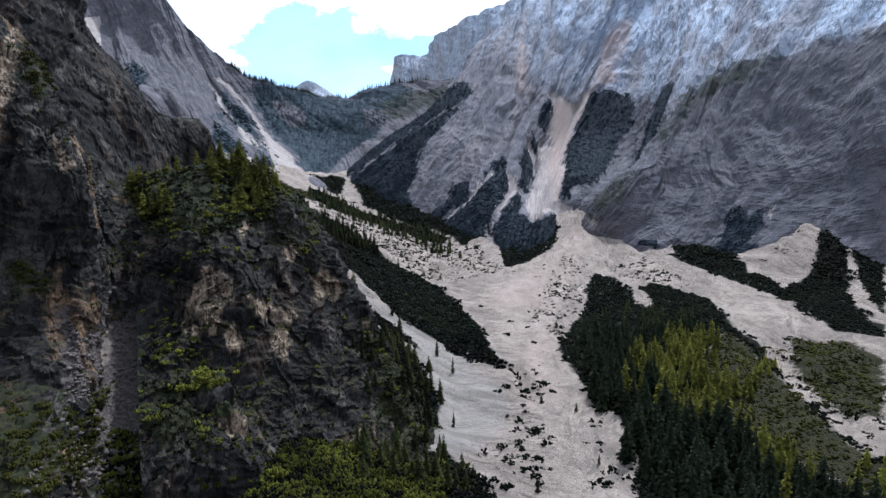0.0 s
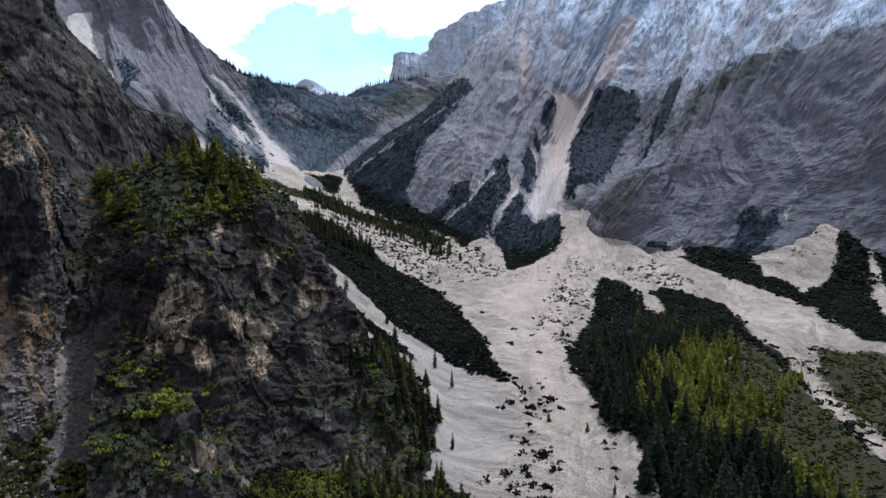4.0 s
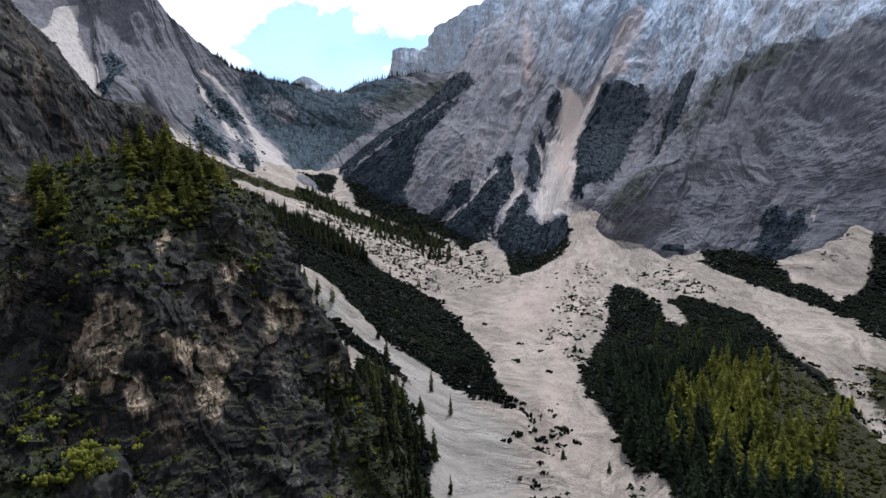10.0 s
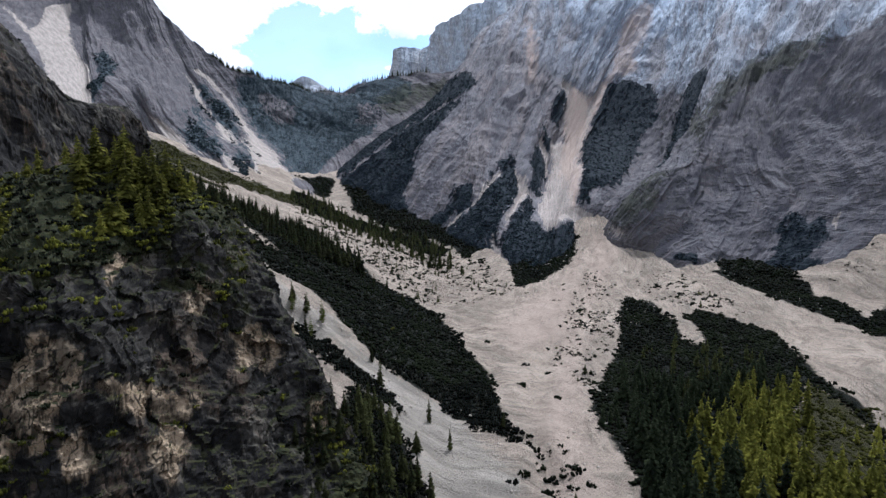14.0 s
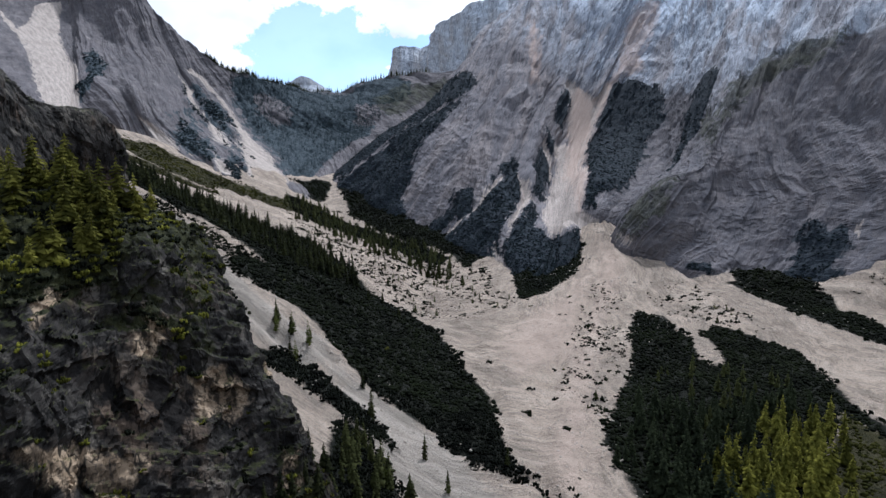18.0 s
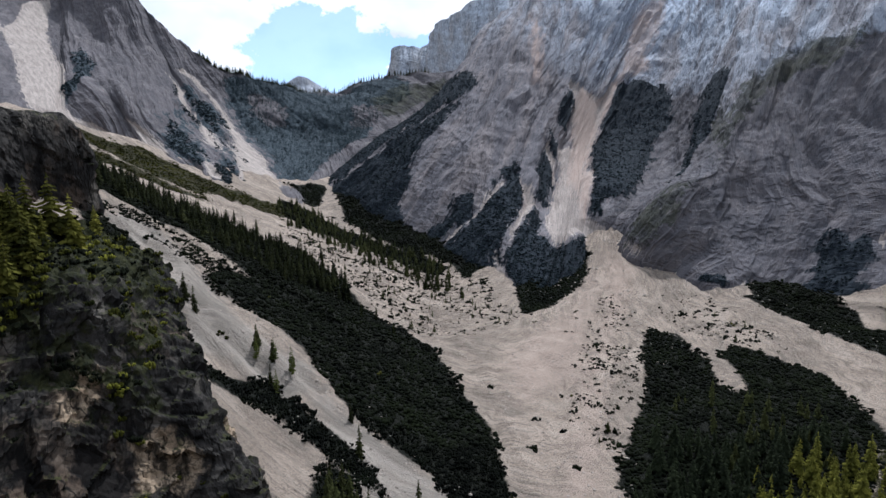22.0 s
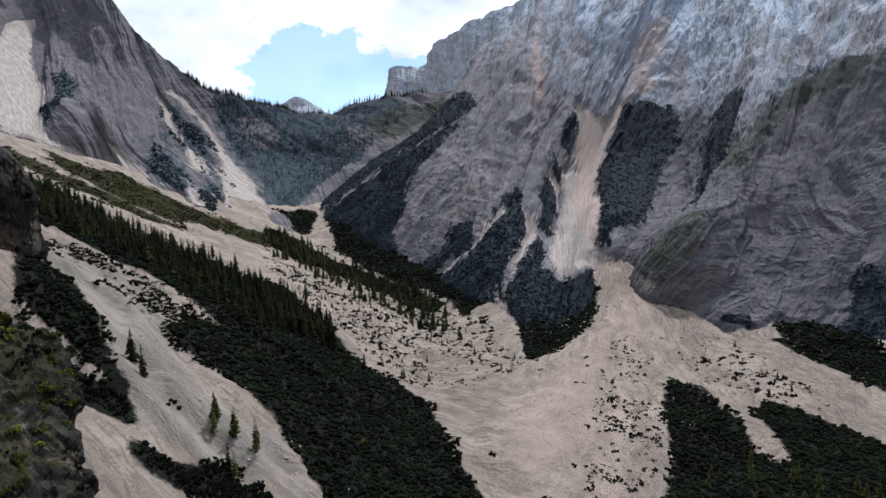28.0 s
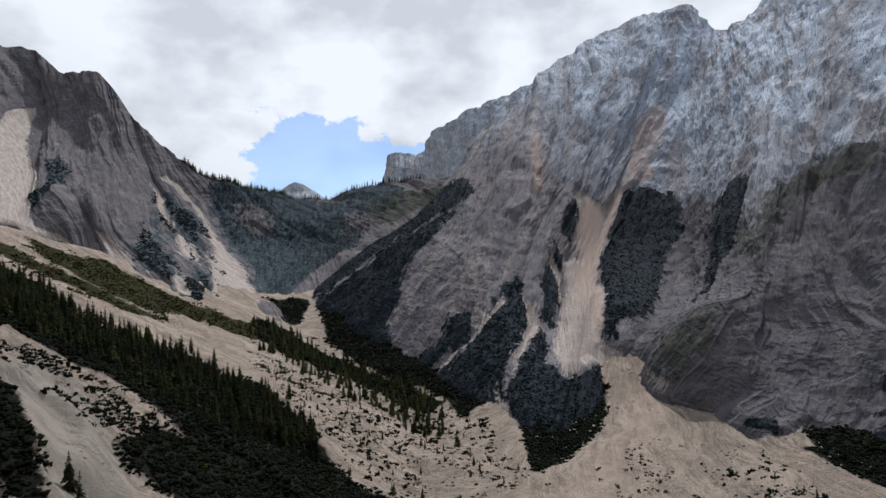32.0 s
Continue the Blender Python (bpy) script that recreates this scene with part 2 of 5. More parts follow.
def crag_material(name, warm, amount):
    """A near limestone crag: grey blocks and pale or ochre panels under black water streaks, moss on the ledges, rubble
    and scrub in places; rock tones near black to stand in for shade.
    """
    k = Mat(name)
    mid, grit = k.noise(9, 6, 0.62), k.noise(1.2, 5, 0.7)
    # Tones kept near black: the crag's deep shade is in the colour.
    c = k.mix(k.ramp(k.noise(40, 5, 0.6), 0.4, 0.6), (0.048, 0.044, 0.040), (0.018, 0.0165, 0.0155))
    c = k.mix(k.math("MULTIPLY", k.ramp(k.noise(15, 4, 0.55, (1, 1, 1.7), 17.0), 0.56, 0.61), 0.65), c, (0.14, 0.126, 0.107))
    c = k.mix(k.math("MULTIPLY", k.ramp(k.noise(24, 5, 0.6, (1, 1, 1.4), 14.0), 0.52, 0.6), amount), c, warm)
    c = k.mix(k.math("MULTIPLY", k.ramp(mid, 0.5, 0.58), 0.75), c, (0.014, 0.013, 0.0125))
    edge = k.math("MULTIPLY", k.math("SUBTRACT", k.noise(5, 5, 0.65, (1, 1, 1.8), 81.0), 0.5), 1.3)
    # Pale bare rock panels, and the sunlit patches painted on the cliff.
    bare = k.ramp(k.math("ADD", k.attr("bare"), edge), -0.1, 0.08)
    c = k.mix(k.math("MULTIPLY", bare, 0.95), c, k.mix(k.ramp(mid, 0.4, 0.6), (0.36, 0.28, 0.195), (0.20, 0.148, 0.097)))
    wet, wide = k.noise(2.6, 5, 0.62, (1, 1, 7), 3.1), k.noise(10, 5, 0.58, (1, 1, 3.5), 7.7)
    dry = k.float_mix(bare, 1.0, 0.7)
    # Broad black patches: water streaks, and shadowed recesses painted in.
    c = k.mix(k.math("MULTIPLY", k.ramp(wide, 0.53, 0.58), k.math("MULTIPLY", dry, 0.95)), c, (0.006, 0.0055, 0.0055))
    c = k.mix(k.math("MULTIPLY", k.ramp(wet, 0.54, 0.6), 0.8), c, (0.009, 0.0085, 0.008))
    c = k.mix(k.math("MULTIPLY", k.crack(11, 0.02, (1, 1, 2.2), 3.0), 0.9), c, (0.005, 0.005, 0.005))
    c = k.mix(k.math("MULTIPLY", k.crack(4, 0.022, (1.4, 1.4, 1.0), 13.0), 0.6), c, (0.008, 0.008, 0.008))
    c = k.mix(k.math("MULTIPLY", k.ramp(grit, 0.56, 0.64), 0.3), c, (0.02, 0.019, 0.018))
    moss = k.math("ADD", k.up(), k.math("MULTIPLY", k.math("SUBTRACT", k.noise(9, 6, 0.65, (1, 1, 1), 61.0), 0.5), 2.4))
    c = k.mix(k.math("MULTIPLY", k.ramp(moss, 0.8, 0.95), 0.6), c, k.mix(k.ramp(k.noise(2.4, 4, 0.7), 0.42, 0.64), (0.008, 0.008, 0.005), (0.05, 0.054, 0.013)))
    wob = k.math("MULTIPLY", k.math("SUBTRACT", k.noise(6, 6, 0.72, (1, 1, 1), 5.0), 0.5), 1.5)
    rubble = k.ramp(k.math("ADD", k.attr("scree"), wob), -0.08, 0.1)
    c = k.mix(rubble, c, k.mix(k.ramp(k.flow(3.5, 4, 5, 0.65, 2.0), 0.38, 0.62), (0.105, 0.088, 0.083), (0.042, 0.035, 0.033)))
    wob2 = k.math("MULTIPLY", k.math("SUBTRACT", k.noise(7, 6, 0.78, (1, 1, 1), 25.0), 0.5), 1.8)
    scrub = k.ramp(k.math("ADD", k.attr("pine"), wob2), -0.05, 0.08)
    c = k.mix(scrub, c, k.mix(k.ramp(k.noise(3.0, 4, 0.7), 0.35, 0.7), (0.008, 0.010, 0.005), (0.036, 0.038, 0.014)))
    relief = k.math("ADD", k.math("MULTIPLY", mid, 1.4), k.math("ADD", k.math("MULTIPLY", wide, 0.7), k.math("ADD", k.math("MULTIPLY", wet, 0.35), k.math("MULTIPLY", grit, 0.3))))
    return k.finish(c, 0.9, k.bump(relief, 1.6, 0.6))


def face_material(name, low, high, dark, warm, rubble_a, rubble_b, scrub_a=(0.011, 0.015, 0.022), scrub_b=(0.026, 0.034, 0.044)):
    """A high limestone face: fluted down the fall line, bedded and blocky, slabs above paled and blued to stand in for
    haze, rubble in the couloirs, pine and turf on the ledges.
    """
    k = Mat(name)
    coarse, mid, grit = k.noise(120, 5), k.noise(20, 6, 0.65), k.noise(3.0, 5, 0.72)
    flutes, runs, thin = k.flow(26, 5, 5, 0.6, 3.0), k.flow(9, 5, 5, 0.66, 9.0), k.flow(2.6, 6, 4, 0.7, 15.0)
    beds, laminae = k.strata(4.5, 9, 4, 0.62, 2.0), k.strata(1.7, 8, 4, 0.68, 12.0)
    blocks, chips = k.cells(9.0, 2.2), k.cells(3.0, 1.6)
    sep = k.t.nodes.new("ShaderNodeSeparateXYZ")
    k.t.links.new(k.pos, sep.inputs[0])
    # Haze painted in: paler and bluer with height and towards the right.
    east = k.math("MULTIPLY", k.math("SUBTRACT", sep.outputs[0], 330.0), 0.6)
    haze = k.ramp(k.math("ADD", k.math("ADD", sep.outputs[2], east), k.math("MULTIPLY", k.math("ADD", coarse, flutes), 240)), 420, 700)
    c = k.mix(haze, low, high)
    c = k.mix(k.math("MULTIPLY", k.ramp(k.flow(42, 3, 5, 0.6, 14.0), 0.47, 0.6), 0.65), c, warm)
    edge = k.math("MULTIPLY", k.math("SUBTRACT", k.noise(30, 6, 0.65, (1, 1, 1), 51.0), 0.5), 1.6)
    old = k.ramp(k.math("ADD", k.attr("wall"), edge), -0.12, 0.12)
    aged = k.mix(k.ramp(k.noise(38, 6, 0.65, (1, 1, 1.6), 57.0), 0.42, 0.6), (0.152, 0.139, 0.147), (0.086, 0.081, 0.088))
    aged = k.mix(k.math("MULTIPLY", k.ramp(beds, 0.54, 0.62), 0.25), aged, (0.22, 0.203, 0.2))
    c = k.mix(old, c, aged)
    c = k.mix(k.math("MULTIPLY", k.ramp(blocks, 0.35, 1.0), k.float_mix(old, 0.2, 0.5)), c, dark)
    c = k.mix(k.math("MULTIPLY", k.ramp(chips, 0.4, 1.0), k.float_mix(old, 0.15, 0.4)), c, dark)
    c = k.mix(k.math("MULTIPLY", k.ramp(flutes, 0.5, 0.64), 0.4), c, dark)
    c = k.mix(k.math("MULTIPLY", k.ramp(runs, 0.53, 0.64), 0.4), c, dark)
    c = k.mix(k.math("MULTIPLY", k.ramp(thin, 0.55, 0.66), 0.4), c, dark)
    for size, weight, shift in ((17, 0.6, 81.0), (6.5, 0.28, 85.0)):
        cleft = k.math("ABSOLUTE", k.math("SUBTRACT", k.flow(size, 3.2, 4, 0.6, shift), 0.5))
        c = k.mix(k.math("MULTIPLY", k.math("SUBTRACT", 1.0, k.ramp(cleft, 0.004, 0.022)), weight), c, tuple(0.55 * v for v in dark))
    c = k.mix(k.math("MULTIPLY", k.ramp(laminae, 0.54, 0.6), k.float_mix(old, 0.12, 0.14)), c, dark)
    c = k.mix(k.math("MULTIPLY", k.ramp(grit, 0.54, 0.62), 0.2), c, dark)
    c = k.mix(k.math("MULTIPLY", k.ramp(k.flow(5, 4, 5, 0.7, 31.0), 0.56, 0.66), k.float_mix(old, 0.28, 0.12)), c, k.mix(haze, tuple(1.9 * v for v in low), tuple(min(0.8, 1.15 * v) for v in high)))
    wob = k.math("MULTIPLY", k.math("SUBTRACT", k.noise(7, 5, 0.7, (1, 1, 1), 5.0), 0.5), 0.9)
    wob = k.math("ADD", wob, k.math("MULTIPLY", k.math("SUBTRACT", k.flow(4, 6, 4, 0.62, 12.0), 0.5), 2.4))
    rubble = k.ramp(k.math("ADD", k.attr("scree"), wob), 0.0, 0.25)
    tone = k.flow(5, 5, 5, 0.68, 2.0)
    c = k.mix(k.math("MULTIPLY", rubble, 0.9), c, k.mix(k.ramp(tone, 0.4, 0.6), rubble_a, rubble_b))
    c = k.mix(k.math("MULTIPLY", k.math("MULTIPLY", rubble, k.ramp(grit, 0.53, 0.6)), 0.4), c, dark)
    rust = k.math("MULTIPLY", k.math("SUBTRACT", k.flow(9, 4, 6, 0.7, 61.0), 0.5), 2.8)
    c = k.mix(k.math("MULTIPLY", k.ramp(k.math("ADD", k.attr("buff"), rust), -0.25, 0.4), 0.58), c, (0.40, 0.305, 0.258))
    wob2 = k.math("MULTIPLY", k.math("SUBTRACT", k.noise(6, 5, 0.75, (1, 1, 1), 25.0), 0.5), 1.0)
    wob2 = k.math("ADD", wob2, k.math("MULTIPLY", k.math("SUBTRACT", k.flow(5, 4, 4, 0.6, 22.0), 0.5), 1.3))
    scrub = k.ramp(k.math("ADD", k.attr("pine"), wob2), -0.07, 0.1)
    # Pine tint leans blue, paler on the left mountain, to stand for haze.
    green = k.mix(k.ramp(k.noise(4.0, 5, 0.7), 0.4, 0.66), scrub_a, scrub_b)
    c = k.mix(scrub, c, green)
    wob3 = k.math("MULTIPLY", k.math("SUBTRACT", k.noise(11, 6, 0.75, (1, 1, 1), 45.0), 0.5), 3.0)
    meadow = k.ramp(k.math("ADD", k.attr("grass"), wob3), -0.1, 0.12)
    c = k.mix(k.math("MULTIPLY", meadow, 0.7), c, k.mix(k.ramp(mid, 0.42, 0.6), (0.018, 0.022, 0.018), (0.05, 0.054, 0.034)))
    relief = k.math("ADD", k.math("MULTIPLY", blocks, 0.5), k.math("ADD", k.math("MULTIPLY", runs, 1.7), k.math("ADD", k.math("MULTIPLY", thin, 1.0), k.math("ADD", k.math("MULTIPLY", laminae, 0.25), k.math("MULTIPLY", grit, 0.5)))))
    return k.finish(c, 0.92, k.bump(relief, 2.4, 0.5))


def ground_material():
    """White limestone scree with fines, runnels, coarse rubble and scrub soil between, blackened for shade."""
    k = Mat("scree")
    coarse, mid, grit = k.noise(55, 5), k.noise(9, 6, 0.7), k.noise(1.3, 5, 0.8)
    fan = k.attr("fan")
    runs = k.float_mix(fan, k.flow(12, 6, 5, 0.65, 1.0), k.flow(12, 6, 5, 0.65, 1.0, "_fan"))
    thin = k.float_mix(fan, k.flow(3.0, 6, 5, 0.7, 5.0), k.flow(3.0, 6, 5, 0.7, 5.0, "_fan"))
    c = k.mix(k.ramp(coarse, 0.35, 0.65), (0.42, 0.345, 0.28), (0.31, 0.255, 0.207))
    c = k.mix(k.math("MULTIPLY", k.ramp(k.noise(24, 6, 0.65, (1, 1, 1), 33.0), 0.48, 0.62), 0.5), c, (0.225, 0.188, 0.155))
    c = k.mix(k.math("MULTIPLY", k.ramp(runs, 0.49, 0.58), 0.75), c, (0.265, 0.222, 0.183))
    c = k.mix(k.math("MULTIPLY", k.ramp(thin, 0.51, 0.58), 0.7), c, (0.155, 0.133, 0.114))
    c = k.mix(k.math("MULTIPLY", k.ramp(mid, 0.52, 0.6), 0.65), c, (0.205, 0.172, 0.142))
    c = k.mix(k.math("MULTIPLY", k.ramp(k.math("SUBTRACT", 1.0, runs), 0.52, 0.6), 0.45), c, (0.44, 0.372, 0.31))
    c = k.mix(k.math("MULTIPLY", k.ramp(grit, 0.53, 0.59), 0.6), c, (0.125, 0.112, 0.097))
    c = k.mix(k.math("MULTIPLY", k.ramp(k.noise(0.9, 3, 0.6, (1, 1, 1), 9.0), 0.6, 0.7), 0.4), c, (0.54, 0.47, 0.40))
    wob = k.math("MULTIPLY", k.math("SUBTRACT", k.noise(11, 6, 0.78, (1, 1, 1), 25.0), 0.5), 2.4)
    fresh = k.ramp(k.math("ADD", k.attr("fresh"), wob), -0.4, 0.4)
    c = k.mix(k.math("MULTIPLY", fresh, 0.55), c, (0.43, 0.34, 0.285))
    # Greyed strip on the left gully stands in for cloud shade.
    cloud_grey = k.ramp(k.math("ADD", k.attr("grey"), wob), -0.3, 0.4)
    c = k.mix(k.math("MULTIPLY", cloud_grey, 0.75), c, k.mix(k.ramp(runs, 0.42, 0.6), (0.33, 0.30, 0.265), (0.20, 0.182, 0.16)))
    # Scrub soil under the pines, near black with their shade in its colour.
    shaded_soil = k.ramp(k.math("ADD", k.attr("pine"), k.math("MULTIPLY", wob, 0.45)), -0.08, 0.1)
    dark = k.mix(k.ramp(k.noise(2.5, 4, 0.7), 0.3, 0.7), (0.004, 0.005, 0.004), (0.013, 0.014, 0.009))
    c = k.mix(shaded_soil, c, dark)
    wob4 = k.math("MULTIPLY", k.math("SUBTRACT", k.noise(7, 6, 0.78, (1, 1, 1), 65.0), 0.5), 1.9)
    meadow = k.ramp(k.math("ADD", k.attr("grass"), wob4), -0.1, 0.15)
    turf = k.mix(k.ramp(mid, 0.35, 0.65), (0.012, 0.013, 0.004), (0.034, 0.032, 0.010))
    c = k.mix(k.math("MULTIPLY", meadow, 0.97), c, turf)
    brown = k.ramp(k.math("ADD", k.attr("brown"), wob4), -0.1, 0.15)
    c = k.mix(brown, c, k.mix(k.ramp(grit, 0.4, 0.6), (0.16, 0.135, 0.12), (0.05, 0.043, 0.04)))
    relief = k.math("ADD", k.math("MULTIPLY", mid, 1.0), k.math("ADD", k.math("MULTIPLY", grit, 0.7), k.math("MULTIPLY", thin, 1.1)))
    return k.finish(c, 0.95, k.bump(relief, 2.4, 0.95))


# Pale blue base: sun and haze on the far peaks put into colour.
MAT_PEAK = face_material("sun_paled_limestone", (0.44, 0.475, 0.54), (0.58, 0.64, 0.74), (0.16, 0.17, 0.2), (0.42, 0.41, 0.41), (0.47, 0.415, 0.375), (0.335, 0.29, 0.26))
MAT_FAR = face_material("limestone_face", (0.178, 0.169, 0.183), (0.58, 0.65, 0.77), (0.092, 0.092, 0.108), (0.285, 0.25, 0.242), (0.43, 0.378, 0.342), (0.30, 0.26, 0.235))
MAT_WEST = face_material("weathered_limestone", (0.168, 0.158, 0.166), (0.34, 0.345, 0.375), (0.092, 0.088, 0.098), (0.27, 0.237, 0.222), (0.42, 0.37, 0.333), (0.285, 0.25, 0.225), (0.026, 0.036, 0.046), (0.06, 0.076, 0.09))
MAT_NEAR = crag_material("crag_limestone", (0.095, 0.068, 0.048), 0.6)
# Brown rock, its ochre strengthened to carry the warm sunlight.
MAT_CLIFF = crag_material("brown_limestone", (0.20, 0.128, 0.068), 0.85)
MAT_SCREE = ground_material()


# ---- landforms ----
def _hash(i, j, k, seed):
    h = (i * 374761393 + j * 668265263 + k * 2147483647 + seed * 1274126177) & 0xFFFFFFFF
    h = ((h ^ (h >> 13)) * 1274126177) & 0xFFFFFFFF
    return ((h ^ (h >> 16)) & 0xFFFF) / 32767.5 - 1.0


def grain(p, size, seed=0):
    """Smooth value noise, -1 to 1, at points p (n x 3), with cells of that size in metres."""
    q = p / np.asarray(size, float)
    c = np.floor(q).astype(np.int64)
    f = q - c
    f = f * f * f * (f * (f * 6 - 15) + 10)
    out = 0.0
    for a in (0, 1):
        wa = f[..., 0] if a else 1 - f[..., 0]
        for b in (0, 1):
            wb = f[..., 1] if b else 1 - f[..., 1]
            for d in (0, 1):
                wd = f[..., 2] if d else 1 - f[..., 2]
                out = out + wa * wb * wd * _hash(c[..., 0] + a, c[..., 1] + b, c[..., 2] + d, seed)
    return out


def fbm(p, size, octaves=4, seed=0, gain=0.5):
    out, amp = 0.0, 1.0
    size = np.asarray(size, float)
    for o in range(octaves):
        out = out + amp * grain(p, size, seed + o)
        size, amp = size / 2.03, amp * gain
    return out


def crags(p, size, octaves=4, seed=0, gain=0.5):
    """Sharp-crested noise, about -1 to 1."""
    out, amp = 0.0, 1.0
    size = np.asarray(size, float)
    for o in range(octaves):
        out = out + amp * (1 - 2 * np.abs(grain(p, size, seed + 7 * o)))
        size, amp = size / 2.1, amp * gain
    return out / 1.6


def curve(x, xs, ys):
    """A smooth curve through few knots (cosine-eased)."""
    x = np.asarray(x, float)
    w = 0.0
    for s in (-40, -20, 0, 20, 40):
        w = w + np.interp(x + s, xs, ys)
    return w / 5


def soft_max(a, b, k):
    h = np.clip(0.5 + 0.5 * (a - b) / k, 0, 1)
    return b * (1 - h) + a * h + k * h * (1 - h)


AX_Y = (-900, 0, 300, 500, 700, 820, 943, 1100, 1210, 1330, 1700)
AX_X = (120, 75, 62, 70, 45, 5, -97, -190, -165, -125, -100)
AX_Z = (-35, 3, 19, 31, 45, 58, 80, 118, 145, 158, 120)


def ground_height(x, y):
    x, y = np.asarray(x, float), np.asarray(y, float)
    xc, zc = curve(y, AX_Y, AX_X), curve(y, AX_Y, AX_Z)
    left = np.maximum(0, xc - x - curve(y, (300, 500, 700, 850), (45, 62, 55, 5)))
    top = curve(y, (300, 500, 700, 900, 990, 1050, 1110, 1150, 1200), (230, 280, 420, 470, 410, 280, 110, 40, 10))
    left = top - np.maximum(0, top - left) - .5 * np.maximum(0, left - top)
    left = np.maximum(left, -40)
    rest = np.minimum(left, 0)
    left = np.maximum(left, 0)
    rise = curve(y, (200, 300, 400, 500, 600, 700, 850, 1000, 1130, 1300), (.36, .42, .52, .56, .52, .43, .27, .34, .42, .5))
    z = zc + rise * (np.sqrt(left * left + 100) - 10) * (1 + np.minimum(left, 500) / 1500)
    z = z + rest
    right = np.maximum(0, x - xc - 15)
    z = z + curve(y, (0, 400, 600, 700, 900), (.03, .025, .03, .06, .12)) * right
    d = np.hypot(x - 193, y - 885)
    back = np.clip((y - 862) / 40, 0, 1)
    z = soft_max(z, 77 - .145 * d * (1 - back) + .00006 * d * d + .4 * np.maximum(0, y - 870) - .95 * np.abs(x - 182) * back - .6 * np.maximum(0, y - 930), 5)
    d = np.hypot(x - 412, y - 705)
    z = soft_max(z, 100 - .5 * d, 4)
    z = z - 70 * np.clip((y - 880) / 60, 0, 1) * np.clip((x - 215) / 40, 0, 1)
    z = z - 26 * np.exp(-((x + 150) / 65) ** 2 - ((y - 190) / 75) ** 2)
    p = np.stack([x, y, 0 * x], -1)
    z = z + 1.6 * fbm(p, 45, 3, 11) + .5 * fbm(p, 9, 2, 21)
    z = z + np.clip(left / 60, 0, 1) * 3.0 * fbm(p, (120, 38, 9), 2, 31)
    return z


# Beds cut by water and rockfall: half width, depth and course in plan.
CHANNELS = []
CHANNELS += [(5, 4.0, [(-202, 575), (-185, 580), (-163, 566), (-142, 533), (-122, 518), (-99, 506), (-73, 489)])]
CHANNELS += [(6, 1.8, [(-53, 817), (-1, 702), (29, 566), (38, 475), (46, 428), (51, 391)])]
CHANNELS += [(5, 1.8, [(161, 791), (117, 661), (73, 542), (51, 467), (49, 411), (54, 369)])]
CHANNELS += [(4, 2.5, [(-192, 593), (-162, 586), (-126, 554), (-90, 526), (-60, 506)])]
CHANNELS += [(5, 1.5, [(245, 518), (249, 445), (227, 398), (230, 359), (234, 329)])]


def channel_cut(x, y):
    out = 0.0
    for width, depth, course in CHANNELS:
        best = np.full(np.shape(x), 1e9)
        wx = x + 5 * grain(np.stack([x, y, 0 * x], -1), 22, 77)
        for (x0, y0), (x1, y1) in zip(course, course[1:]):
            dx, dy = x1 - x0, y1 - y0
            t = np.clip(((wx - x0) * dx + (y - y0) * dy) / (dx * dx + dy * dy), 0, 1)
            best = np.minimum(best, np.hypot(wx - x0 - t * dx, y - y0 - t * dy))
        q = best / width
        out = out - depth * np.exp(-q * q) + .45 * depth * np.exp(-(q - 1.9) ** 2 * 2)
    return out


def runnels(x, y):
    """Flow lines of the scree: across and down the left-hand slope and the debris fan, and how far a place belongs to the fan."""
    d, a = np.hypot(x - 193, y - 930), np.arctan2(y - 930, x - 193)
    fan = np.clip((x - curve(y, AX_Y, AX_X) + 25) / 45, 0, 1)
    w = 9 * fbm(np.stack([x, y, 0 * x], -1), 48, 3, 91)
    return y + .35 * x + w, x, a * 230 + w, d, fan


def scree_height(x, y):
    """The valley floor with its runnels and ridges of rubble."""
    z = ground_height(x, y)
    a1, d1, a2, d2, fan = runnels(x, y)
    out = 0.0
    for size, amp in ((19, 2.7), (7.5, 1.7)):
        n1 = grain(np.stack([a1, d1 / 5, 0 * x], -1), size, 95)
        n2 = grain(np.stack([a2, d2 / 5, 0 * x], -1), size, 96)
        n = n1 * (1 - fan) + n2 * fan
        out = out + amp * (.6 * n + .5 * (.5 - np.abs(n)))
    return z + out + channel_cut(x, y)


def spline(a, n):
    """Catmull-Rom through a's first axis, n samples."""
    a = np.asarray(a, float)
    m = len(a)
    t = np.linspace(0, m - 1, n)
    i = np.clip(np.floor(t).astype(int), 0, m - 2)
    f = (t - i).reshape((-1,) + (1,) * (a.ndim - 1))
    g = np.concatenate([2 * a[:1] - a[1:2], a, 2 * a[-1:] - a[-2:-1]])
    p0, p1, p2, p3 = g[i], g[i + 1], g[i + 2], g[i + 3]
    return .5 * (2 * p1 + (p2 - p0) * f + (2 * p0 - 5 * p1 + 4 * p2 - p3) * f * f + (3 * p1 - p0 - 3 * p2 + p3) * f ** 3)


def loft(ribs, nu, nv):
    """A skin over ribs (each a line of points from foot to crest): points and unit normals, nu x nv x 3."""
    g = spline(np.swapaxes(spline(ribs, nu), 0, 1), nv)
    g = np.swapaxes(g, 0, 1)
    n = np.cross(np.gradient(g, axis=0), np.gradient(g, axis=1))
    return g, n / np.maximum(np.linalg.norm(n, axis=-1, keepdims=True), 1e-6)


